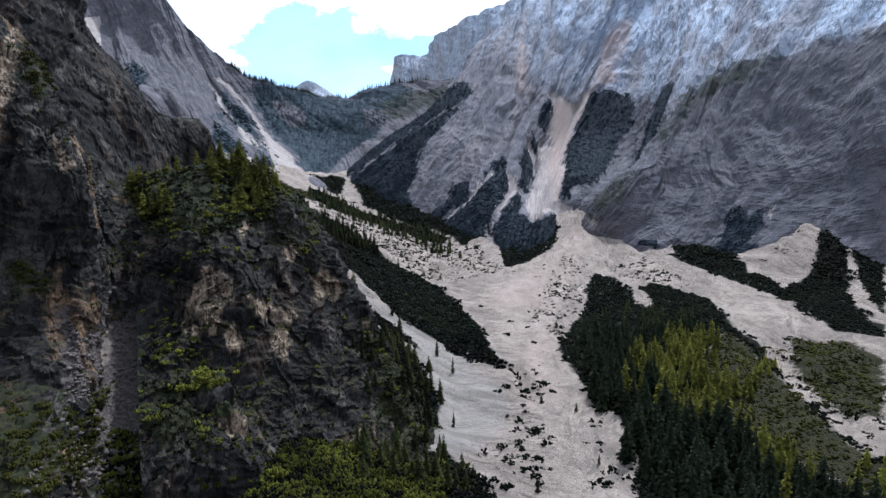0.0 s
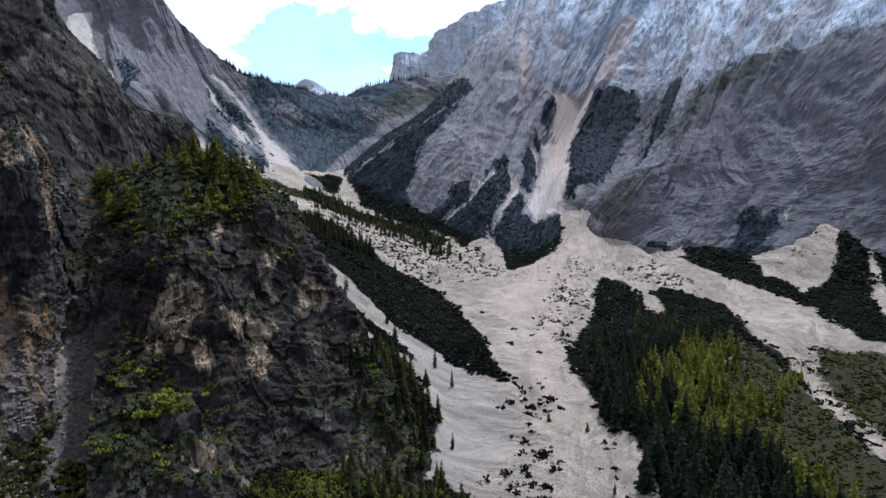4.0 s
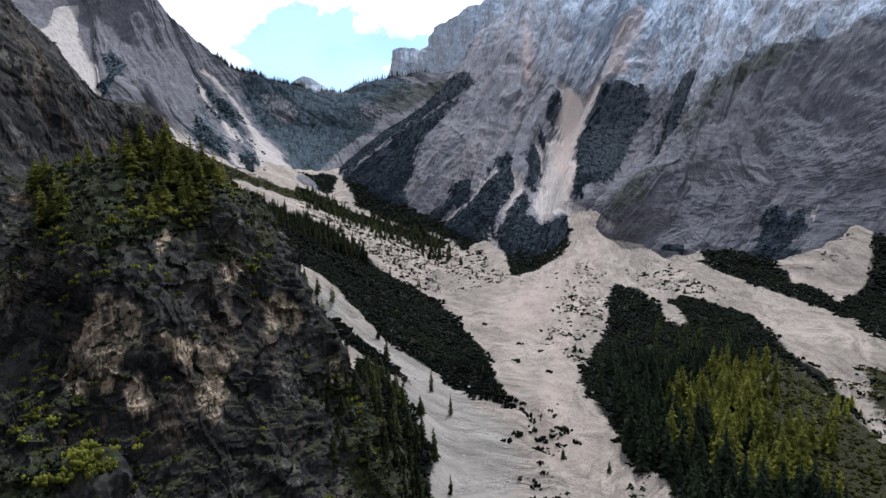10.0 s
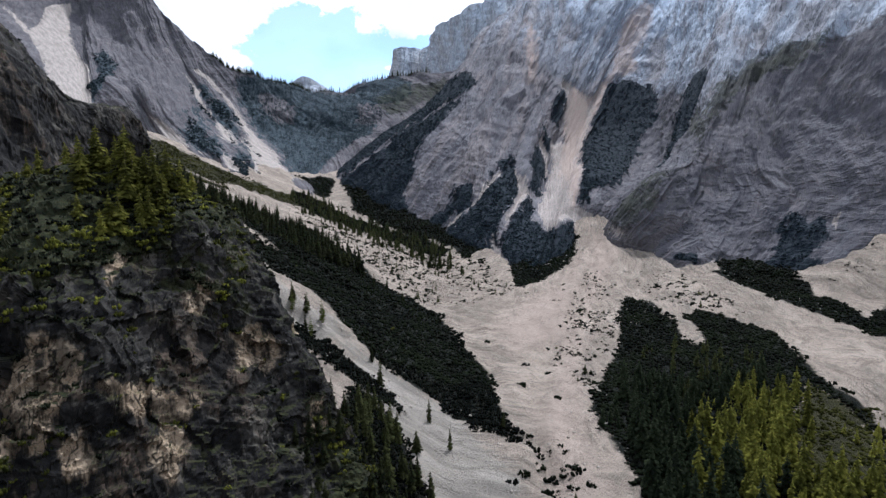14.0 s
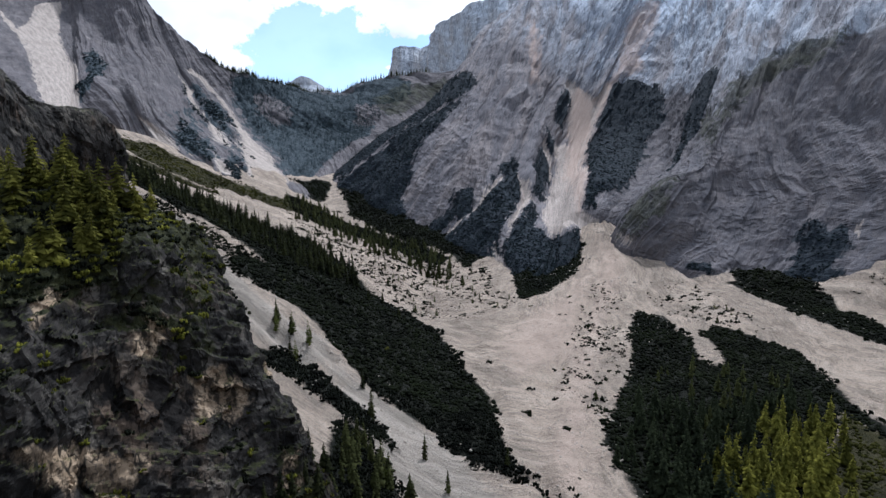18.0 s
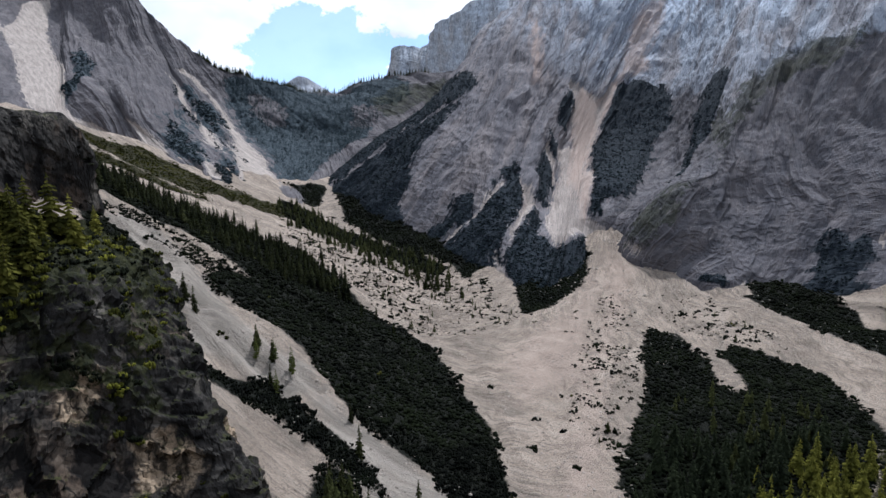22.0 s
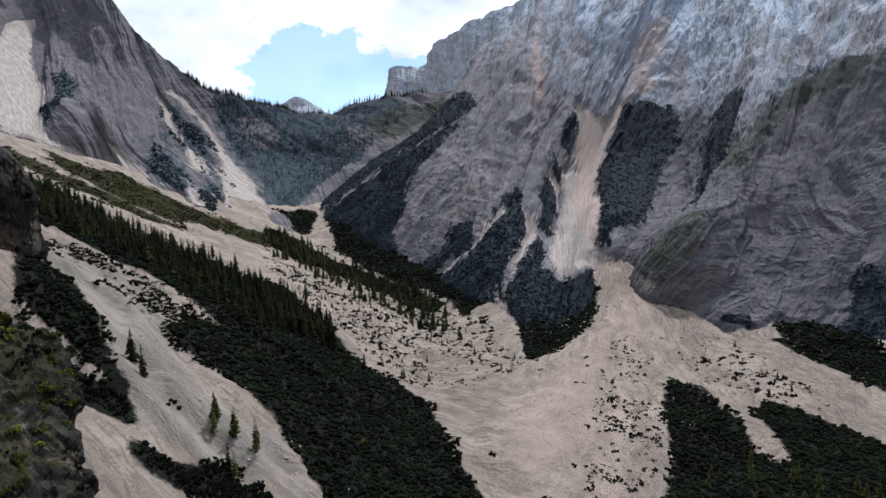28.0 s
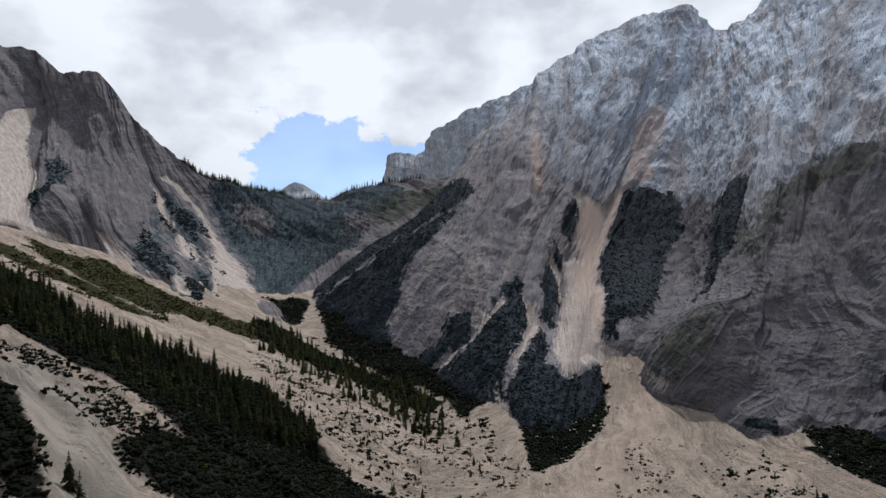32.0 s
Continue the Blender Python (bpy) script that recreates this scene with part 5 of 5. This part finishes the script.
def trunk_shape(rng, height):
    """A tapered, slightly bent trunk of a tree one unit high."""
    verts, faces, sides = [], [], 7
    for i, h in enumerate((0, .06, .3, .6, .97)):
        r = height * .5 * (.034 if i == 0 else .024 * (1 - h) + .002)
        bx, by = rng.normal(0, .006 * h, 2)
        for s in range(sides):
            a = 2 * math.pi * s / sides
            verts.append((bx + r * math.cos(a), by + r * math.sin(a), h - (.06 if i == 0 else 0)))
    for i in range(4):
        for s in range(sides):
            faces.append((i * sides + s, i * sides + (s + 1) % sides, (i + 1) * sides + (s + 1) % sides, (i + 1) * sides + s))
    return verts, faces


def crown_shape(rng, whorls, arms, width, base=.1, droop=.35, ragged=.3):
    """Whorls of drooping, feathered boughs round a stem one unit high."""
    verts, faces = [], []
    for w in range(whorls):
        f = w / (whorls - 1)
        h = base + (1 - base) * f ** .92
        reach = width * (1 - f) ** .8 * (.75 if f < .08 else 1) + .012
        n = max(4, round(arms * (1 - .45 * f)))
        turn = rng.uniform(0, 6.28)
        for k in range(n):
            if rng.random() < ragged * .35:
                continue
            a = turn + 2 * math.pi * (k + rng.uniform(-.3, .3)) / n
            r = reach * rng.uniform(1 - ragged, 1 + ragged * .5)
            ca, sa = math.cos(a), math.sin(a)
            wide, thick = r * rng.uniform(.28, .42), r * .16 + .006
            z0, z1, z2 = h + .015, h - droop * r * .45 + rng.normal(0, .006), h - droop * r + r * .05
            b = len(verts)
            for d, z, half in ((0.02 * r, z0, wide * .25), (r * .55, z1, wide), (r, z2, wide * .12)):
                verts.append((ca * d - sa * half, sa * d + ca * half, z - thick))
                verts.append((ca * d, sa * d, z + thick * .4))
                verts.append((ca * d + sa * half, sa * d - ca * half, z - thick))
            for i in (0, 3):
                faces += [(b + i, b + i + 3, b + i + 4, b + i + 1), (b + i + 1, b + i + 4, b + i + 5, b + i + 2)]
    b = len(verts)
    for k in range(5):
        a = 2 * math.pi * k / 5
        verts.append((.016 * math.cos(a), .016 * math.sin(a), .93))
    verts.append((0, 0, 1.02))
    faces += [(b + k, b + (k + 1) % 5, b + 5) for k in range(5)]
    return verts, faces


def tuft_shape(rng, tufts, spread, tall, spike):
    """A low cushion of upswept needle tufts."""
    verts, faces = [], []
    for k in range(tufts):
        a, d = rng.uniform(0, 6.28), spread * math.sqrt(rng.random())
        x, y = d * math.cos(a), d * math.sin(a)
        top = tall * (1 - .6 * (d / spread) ** 2) * rng.uniform(.7, 1.15)
        r = spike * rng.uniform(.7, 1.3)
        lx, ly = .5 * x / spread * r * 1.6 + rng.normal(0, .15 * r), .5 * y / spread * r * 1.6 + rng.normal(0, .15 * r)
        b = len(verts)
        for z, rr, ox in ((-.25 * tall, r * .75, 0), (top * .55, r, .5), (top, r * .3, 1)):
            for s in range(4):
                t = rng.uniform(-.35, .35) + math.pi / 2 * s + k
                verts.append((x + ox * lx + rr * math.cos(t), y + ox * ly + rr * math.sin(t), z + rng.normal(0, .08 * tall)))
        for i in (0, 4):
            for s in range(4):
                faces.append((b + i + s, b + i + (s + 1) % 4, b + i + 4 + (s + 1) % 4, b + i + 4 + s))
        faces.append((b + 8, b + 9, b + 10, b + 11))
    return verts, faces


def block_shape(rng):
    """A broken block: a rough eight-sided lump with flat facets."""
    verts, faces = [], []
    for z, r in ((-.4, .7), (-.05, 1.0), (.35, .85), (.6, .45)):
        for s in range(6):
            a = 2 * math.pi * s / 6 + rng.uniform(-.25, .25)
            q = r * rng.uniform(.7, 1.15)
            verts.append((q * math.cos(a), q * math.sin(a) * .8, z + rng.uniform(-.12, .12)))
    for i in (0, 6, 12):
        faces += [(i + s, i + (s + 1) % 6, i + 6 + (s + 1) % 6, i + 6 + s) for s in range(6)]
    return verts, faces + [(18, 19, 20, 21, 22, 23)]


def thicket(name, shapes, places, material, label, category):
    """One object of many plants or stones: places are x, y, z, size, turn, height factor."""
    rng = np.random.default_rng(len(places))
    co, corners, starts, sizes, base, at = [], [], [], [], 0, 0
    packed = []
    for v, f in shapes:
        flat = np.concatenate([np.asarray(q) for q in f])
        packed.append((np.asarray(v, float), flat, np.array([len(q) for q in f])))
    pick = rng.integers(0, len(shapes), len(places))
    for (x, y, z, s, a, hf), k in zip(places, pick):
        v, flat, lens = packed[k]
        c, d = math.cos(a) * s, math.sin(a) * s
        co.append(np.stack([v[:, 0] * c - v[:, 1] * d + x, v[:, 0] * d + v[:, 1] * c + y, v[:, 2] * s * hf + z], -1))
        corners.append(flat + base)
        sizes.append(lens)
        base += len(v)
    co, corners, sizes = np.concatenate(co), np.concatenate(corners), np.concatenate(sizes)
    me = bpy.data.meshes.new(name)
    me.vertices.add(len(co))
    me.vertices.foreach_set("co", co.astype(np.float32).reshape(-1))
    me.loops.add(len(corners))
    me.loops.foreach_set("vertex_index", corners.astype(np.int32))
    me.polygons.add(len(sizes))
    me.polygons.foreach_set("loop_start", np.concatenate([[0], np.cumsum(sizes)[:-1]]).astype(np.int32))
    me.update(calc_edges=True)
    me.materials.append(material)
    return tagged(new(name, me), label, category, kind="stuff")


def spread(outlines, gap, seed, holes=(), keep=1.0, patch=0.0, ragged=.75):
    """Jittered places about gap metres apart inside the outlines, in plan; patch leaves clearings of that many metres."""
    rng = np.random.default_rng(seed)
    pts = np.concatenate([np.asarray(o, float) for o in outlines])
    (x0, y0), (x1, y1) = pts.min(0), pts.max(0)
    x, y = np.meshgrid(np.arange(x0, x1, gap), np.arange(y0, y1, gap))
    x, y = x.ravel() + rng.uniform(-.5, .5, x.size) * gap, y.ravel() + rng.uniform(-.5, .5, y.size) * gap
    ok = (zones(x, y, outlines, 15) + ragged * fbm(np.stack([x, y, 0 * x], -1), 16, 3, seed) > 0) & (rng.random(x.size) < keep)
    if len(holes):
        ok &= zones(x, y, holes, 10) < .1
    if patch:
        ok &= fbm(np.stack([x, y, 0 * x], -1), patch, 3, seed + 5) > (.12 if patch > 10 else -.15)
    return x[ok], y[ok], rng


rng = np.random.default_rng(7)
SPRUCES = [(trunk_shape(rng, 1), crown_shape(rng, 15, 9, w, b, .5, .45)) for w, b in ((.19, .05), (.23, .04), (.17, .08), (.24, .1), (.2, .03))]
LARCHES = [(trunk_shape(rng, 1), crown_shape(rng, 11, 7, w, b, .1, .6)) for w, b in ((.2, .18), (.17, .22), (.22, .15))]
FAR_TREES = [crown_shape(rng, 6, 5, w, .04, .5, .3) for w in (.17, .21, .14, .19)]
SHRUBS = [tuft_shape(rng, 9, 1.0, .7, .3) for _ in range(6)]
BUSHES = [tuft_shape(rng, 14, 1.0, .9, .32) for _ in range(4)]
CLUMPS = [tuft_shape(rng, 3, .8, .72, .52) for _ in range(4)]
BLOCKS = [block_shape(rng) for _ in range(7)]


def tree_kind(name, label, shapes, needles):
    kinds = []
    for (tv, tf), (cv, cf) in shapes:
        kinds.append((solid("trunk", tv, tf, MAT_BARK, True), solid("crown", cv, cf, needles)))
    return name, label, kinds


def plant_tree(kind, x, y, z, height, group, turn, stout=1.0):
    name, label, kinds = kind
    root = tagged(new(name), label, "tree", group)
    trunk, crown = kinds[int(turn * 1000) % len(kinds)]
    for part_name, me in (("trunk", trunk), ("crown", crown)):
        ob = new(part_name, me)
        ob.parent = root
    root.location, root.rotation_euler, root.scale = (x, y, z), (0, 0, turn), (height * stout, height * stout, height)
    return root


SPRUCE = tree_kind("spruce_tree", "slender dark green spruce on the scree edge", SPRUCES, MAT_SPRUCE)
WOOD_SPRUCE = tree_kind("spruce_tree", "tall sunlit green spruce in the valley wood", SPRUCES, MAT_SUNBEAM)
DARK_SPRUCE = tree_kind("spruce_tree", "dark green spruce in the valley wood", SPRUCES, MAT_SHADE)
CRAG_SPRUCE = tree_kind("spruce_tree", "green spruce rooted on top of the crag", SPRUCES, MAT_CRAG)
LARCH = tree_kind("larch_tree", "thin yellow-green larch standing alone on scree", LARCHES, MAT_LARCH)

# Lone trees on the scree.
for i, (x, y) in enumerate(LONE_TREES[0]):
    h = rng.uniform(11, 17) if i < 14 else rng.uniform(7, 13)
    plant_tree(LARCH if i in (0, 1, 2, 8, 9, 14) else SPRUCE, x, y, float(scree_height(x, y)) - .3, h, "lone trees on the scree", rng.uniform(0, 6), .8)

# The valley wood: the front rows singly, the rest joined.
x, y, r = spread(WOOD_RIGHT, 6.0, 41, keep=.8)
z = scree_height(x, y)
near = np.argsort(y + .25 * np.abs(x - 190))
rest, bright = [], []
# Where a sunbeam patch is painted by needle colour: lighter above zero.
sun_patch = .6 * fbm(np.stack([x, y, 0 * x], -1), 22, 3, 83) + (x - 126) / 40 - np.maximum(0, y - 440) / 25 - np.maximum(0, 400 - y) / 110
for i, j in enumerate(near):
    h = (9 + 18 * r.random() ** 1.1) * (1 - .25 * (y[j] > 430))
    if i < 190:
        plant_tree(LARCH if r.random() < .1 else WOOD_SPRUCE if sun_patch[j] > 0 else DARK_SPRUCE, x[j], y[j], z[j] - .3, h, "valley wood", r.uniform(0, 6))
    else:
        (bright if sun_patch[j] > 0 else rest).append((x[j], y[j], z[j] - .3, h, r.uniform(0, 6), 1.0))
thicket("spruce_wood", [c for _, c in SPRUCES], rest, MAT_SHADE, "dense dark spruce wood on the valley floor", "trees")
thicket("spruce_wood", [c for _, c in SPRUCES], bright, MAT_SUNBEAM, "sunlit yellow-green spruce wood on the valley floor", "trees")

x, y, r = spread(WOOD_OPEN, 9, 47, keep=.5, patch=30)
places = [(a, b, c - .3, r.uniform(5, 13), r.uniform(0, 6), 1.0) for a, b, c in zip(x, y, scree_height(x, y))]
thicket("scattered_spruces", [c for _, c in SPRUCES], [q for q in places if q[1] > 470], MAT_SPRUCE, "open stand of young spruces above the wood", "trees")
thicket("scattered_spruces", [c for _, c in SPRUCES], [q for q in places if q[1] <= 470], MAT_SUNBEAM, "sunlit young spruces standing in olive scrub", "trees")

x, y, r = spread(WOOD_SLOPE, 5.0, 42, keep=.6)
z = scree_height(x, y)
thicket("spruce_wood", [c for _, c in SPRUCES[:3]], [(a, b, c - .3, 6 + 12 * r.random() ** 1.5, r.uniform(0, 6), 1.0) for a, b, c in zip(x, y, z)], MAT_SPRUCE, "belt of spruces on the side of the scree slope", "trees")

places = []
for outline, gap, keep, lo, hi, seed in ((WOOD_STRIP, 7.5, .7, 7, 14, 43), (WOOD_SPARSE, 13, .4, 4, 9, 44), (WOOD_FOOT, 6.5, .75, 8, 17, 45), (G_BRUSH, 17, .3, 3, 7, 46)):
    x, y, r = spread(outline, gap, seed, keep=keep)
    places += [(a, b, c - .3, r.uniform(lo, hi), r.uniform(0, 6), 1.0) for a, b, c in zip(x, y, scree_height(x, y))]
thicket("scattered_spruces", [c for _, c in SPRUCES], places, MAT_SPRUCE, "scattered young spruces along the scree channels", "trees")

# Dwarf pine: carpets joined, lone cushions singly.
def carpet_of(places, label):
    """Dwarf pine: full cushions where the path comes near, simpler tufts farther up the valley."""
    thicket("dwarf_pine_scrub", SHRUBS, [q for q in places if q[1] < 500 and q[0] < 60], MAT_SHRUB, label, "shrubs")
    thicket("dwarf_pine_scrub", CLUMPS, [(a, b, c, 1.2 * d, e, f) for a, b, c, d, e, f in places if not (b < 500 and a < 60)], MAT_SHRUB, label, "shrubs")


x, y, r = spread(G_PINE, 2.1, 51, G_HOLE + [G_GRASS[3]], keep=.95, ragged=.3)
ok = (y > 200) & ((y < 500) & (x < 60) | (r.random(len(x)) < .8))
x, y = x[ok], y[ok]
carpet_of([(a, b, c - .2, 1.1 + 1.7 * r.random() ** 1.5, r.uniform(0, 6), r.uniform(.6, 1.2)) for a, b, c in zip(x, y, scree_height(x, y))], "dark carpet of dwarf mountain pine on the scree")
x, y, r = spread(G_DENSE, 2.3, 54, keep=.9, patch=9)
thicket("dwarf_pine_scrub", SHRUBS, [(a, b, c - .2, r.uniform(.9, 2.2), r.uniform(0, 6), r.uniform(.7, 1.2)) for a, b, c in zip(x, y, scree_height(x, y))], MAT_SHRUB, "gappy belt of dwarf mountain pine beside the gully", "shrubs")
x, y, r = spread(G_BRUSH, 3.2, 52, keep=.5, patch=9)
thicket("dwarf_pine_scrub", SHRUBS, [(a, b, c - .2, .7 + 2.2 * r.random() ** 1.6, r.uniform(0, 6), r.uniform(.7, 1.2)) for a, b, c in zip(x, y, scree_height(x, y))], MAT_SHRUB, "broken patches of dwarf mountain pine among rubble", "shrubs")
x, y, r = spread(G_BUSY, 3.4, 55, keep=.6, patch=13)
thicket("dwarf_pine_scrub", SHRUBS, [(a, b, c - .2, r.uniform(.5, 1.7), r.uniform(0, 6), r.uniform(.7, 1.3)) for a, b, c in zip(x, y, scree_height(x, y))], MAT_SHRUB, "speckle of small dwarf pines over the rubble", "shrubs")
x, y, r = spread(G_GRASS, 2.6, 53, keep=.85)
thicket("green_scrub", CLUMPS, [(a, b, c - .2, .8 + 2.2 * r.random() ** 2, r.uniform(0, 6), r.uniform(.6, 1.2)) for a, b, c in zip(x, y, scree_height(x, y))], MAT_SCRUB, "sunlit green and brown scrub beside the channel", "shrubs")
x, y, r = spread(G_GREEN, 2.6, 56, keep=.85)
thicket("green_scrub", BUSHES, [(a, b, c - .2, 1.0 + 1.6 * r.random(), r.uniform(0, 6), r.uniform(.8, 1.5)) for a, b, c in zip(x, y, scree_height(x, y))], MAT_BUSH, "leafy yellow-green bushes below the crag", "shrubs")
SHRUB_MESHES = [solid("dwarf_pine", v, f, MAT_SHRUB) for v, f in [tuft_shape(rng, 20, 1.0, .62, .26) for _ in range(4)]]
for i, (x, y) in enumerate(LONE_SHRUBS[0]):
    ob = tagged(new("dwarf_pine", SHRUB_MESHES[i % 4]), "low dark dwarf pine cushion alone on scree", "shrub", "lone dwarf pines")
    s = rng.uniform(1.8, 3.4)
    ob.location, ob.rotation_euler, ob.scale = (x, y, float(scree_height(x, y)) - .15), (0, 0, rng.uniform(0, 6)), (s, s, s)


# ---- plants on the crags ----
def perch(grid, flat, ok, count, seed):
    """Random places on a mountain skin where ok holds."""
    r = np.random.default_rng(seed)
    i = np.flatnonzero(ok.ravel())
    if len(i) > count:
        i = r.choice(i, count, replace=False)
    return grid.reshape(-1, 3)[i], r


def on_crag(skin, zone_list, count, seed, size, shapes, material, name, label, category, steep=0.0, keep_patch=0.0, tall=(.7, 1.2), sink=.25):
    grid, nz, carpet = skin
    ok = carpet > .05 if zone_list == "carpet" else zones(grid[..., 0], grid[..., 2], zone_list, 8) > .05 if len(zone_list) else np.ones(nz.shape, bool)
    ok &= nz > steep
    if keep_patch:
        ok &= fbm(grid, keep_patch, 3, seed) > .15
    pts, r = perch(grid, nz, ok, count, seed)
    return thicket(name, shapes, [(p[0], p[1], p[2] - sink, r.uniform(*size), r.uniform(0, 6), r.uniform(*tall)) for p in pts], material, label, category)


on_crag(SKIN["spur"], "carpet", 2000, 61, (.8, 1.9), SHRUBS, MAT_SHRUB, "dwarf_pine_scrub", "dark dwarf pine covering the crag top and flank", "shrubs")
on_crag(SKIN["spur"], "carpet", 900, 60, (.7, 1.7), BUSHES, MAT_BUSH, "green_scrub", "sunlit yellow-green bushes over the crag top", "shrubs", 0, 12)
on_crag(SKIN["spur"], (), 700, 62, (.5, 1.6), BUSHES, MAT_BUSH, "green_scrub", "yellow-green bushes clinging to rock ledges", "shrubs", .45, 30)
on_crag(SKIN["cliff"], C_PINE, 700, 63, (.8, 1.8), BUSHES, MAT_SCRUB, "green_scrub", "olive bushes hanging on the cliff ledges", "shrubs", .2)
on_crag(SKIN["cliff"], (), 500, 64, (.5, 1.4), BUSHES, MAT_SCRUB, "green_scrub", "small bushes in the cracks of the cliff", "shrubs", .5, 18)
on_crag(SKIN["ridge"], (), 500, 65, (.6, 1.6), SHRUBS, MAT_SHRUB, "dwarf_pine_scrub", "dwarf pine in the gullies of the ridge", "shrubs", .55, 20)
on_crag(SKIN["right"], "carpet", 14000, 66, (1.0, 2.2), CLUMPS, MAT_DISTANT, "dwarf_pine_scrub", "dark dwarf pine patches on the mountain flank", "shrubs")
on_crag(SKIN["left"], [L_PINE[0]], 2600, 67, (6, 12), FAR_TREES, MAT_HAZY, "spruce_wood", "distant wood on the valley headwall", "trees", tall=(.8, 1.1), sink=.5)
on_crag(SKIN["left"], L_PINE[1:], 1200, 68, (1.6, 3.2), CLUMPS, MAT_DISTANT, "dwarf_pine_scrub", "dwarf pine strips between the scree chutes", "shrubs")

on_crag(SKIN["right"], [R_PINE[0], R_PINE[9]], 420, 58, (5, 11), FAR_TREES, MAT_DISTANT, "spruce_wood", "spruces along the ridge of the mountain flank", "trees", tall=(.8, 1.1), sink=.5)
grid, nz, _ = SKIN["spur"]
TOP = [[(-230, 165), (-200, 200), (-110, 200), (-96, 165), (-92, 155), (-120, 150), (-170, 146), (-220, 150)]]
pts, r = perch(grid, nz, (zones(grid[..., 0], grid[..., 2], TOP, 5) > .1) & (nz > .3), 46, 69)
for p in pts:
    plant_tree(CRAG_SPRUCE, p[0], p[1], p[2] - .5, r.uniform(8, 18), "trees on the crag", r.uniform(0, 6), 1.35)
pts, r = SKIN["left"][0][300:540:2, -2], np.random.default_rng(3)
thicket("skyline_trees", [c for _, c in SPRUCES], [(p[0], p[1], p[2] - .5, r.uniform(7, 16), r.uniform(0, 6), 1.0) for p in pts], MAT_SPRUCE, "row of small spruces along the headwall crest", "trees")


pts, r = perch(grid, nz, (np.linspace(0, 1, grid.shape[0])[:, None] > .6) & (grid[..., 2] < 85) & (grid[..., 2] > 25), 70, 70)
thicket("spruce_wood", [c for _, c in SPRUCES], [(q[0], q[1], q[2] - .5, r.uniform(6, 14), r.uniform(0, 6), 1.0) for q in pts], MAT_SPRUCE, "spruces growing up the wooded flank of the crag", "trees")
r = np.random.default_rng(77)
thicket("green_scrub", BUSHES, [(-107 + r.normal(0, 6), 262 + r.normal(0, 5.5), 86 + r.normal(0, 1.5), r.uniform(1.2, 2.6), r.uniform(0, 6), 1.0) for _ in range(70)], MAT_BUSH, "green bushes on top of the rock knob", "shrubs")


# ---- stones ----
fan = [[(60, 380), (40, 560), (60, 700), (170, 860), (270, 740), (330, 600), (180, 620), (95, 560), (100, 420)], [(-60, 470), (30, 360), (60, 420), (0, 480), (-110, 560), (-150, 560)], [(-180, 800), (0, 640), (30, 800), (-90, 920)]]
x, y, r = spread(fan, 3.4, 71, keep=.6)
thicket("rubble", BLOCKS, [(a, b, c, .25 + .9 * r.random() ** 4, r.uniform(0, 6), r.uniform(.6, 1.1)) for a, b, c in zip(x, y, scree_height(x, y))], MAT_BOULDER, "loose limestone blocks strewn over the scree", "stones")
BOULDERS = [solid("boulder", v, f, MAT_BOULDER) for v, f in BLOCKS]
for i in range(70):
    a, d = r.uniform(-2.6, -.6), 12 + 150 * r.random() ** 1.3
    x, y = 190 + d * math.cos(a), 872 + d * math.sin(a)
    ob = tagged(new("boulder", BOULDERS[i % 7]), "pale limestone boulder lying on the debris fan", "boulder", "boulders of the debris fan")
    s = r.uniform(.9, 2.4)
    ob.location, ob.rotation_euler, ob.scale = (x, y, float(scree_height(x, y)) + .1 * s), (0, 0, r.uniform(0, 6)), (s, s, s)
grid, nz, _ = SKIN["cliff"]
pts, r = perch(grid, nz, zones(grid[..., 0], grid[..., 2], C_SCREE, 5) > 0, 1500, 72)
thicket("rubble", BLOCKS, [(p[0], p[1], p[2], .3 + 1.3 * r.random() ** 3, r.uniform(0, 6), r.uniform(.6, 1.1)) for p in pts], MAT_RUBBLE, "broken rock rubble choking the gully", "stones")
x, y, r = spread(G_BROWN, 2.0, 73, keep=.7)
thicket("rubble", BLOCKS, [(a, b, c, .3 + 1.7 * r.random() ** 3, r.uniform(0, 6), r.uniform(.6, 1.1)) for a, b, c in zip(x, y, scree_height(x, y))], MAT_RUBBLE, "fallen grey blocks on the gully floor", "stones")
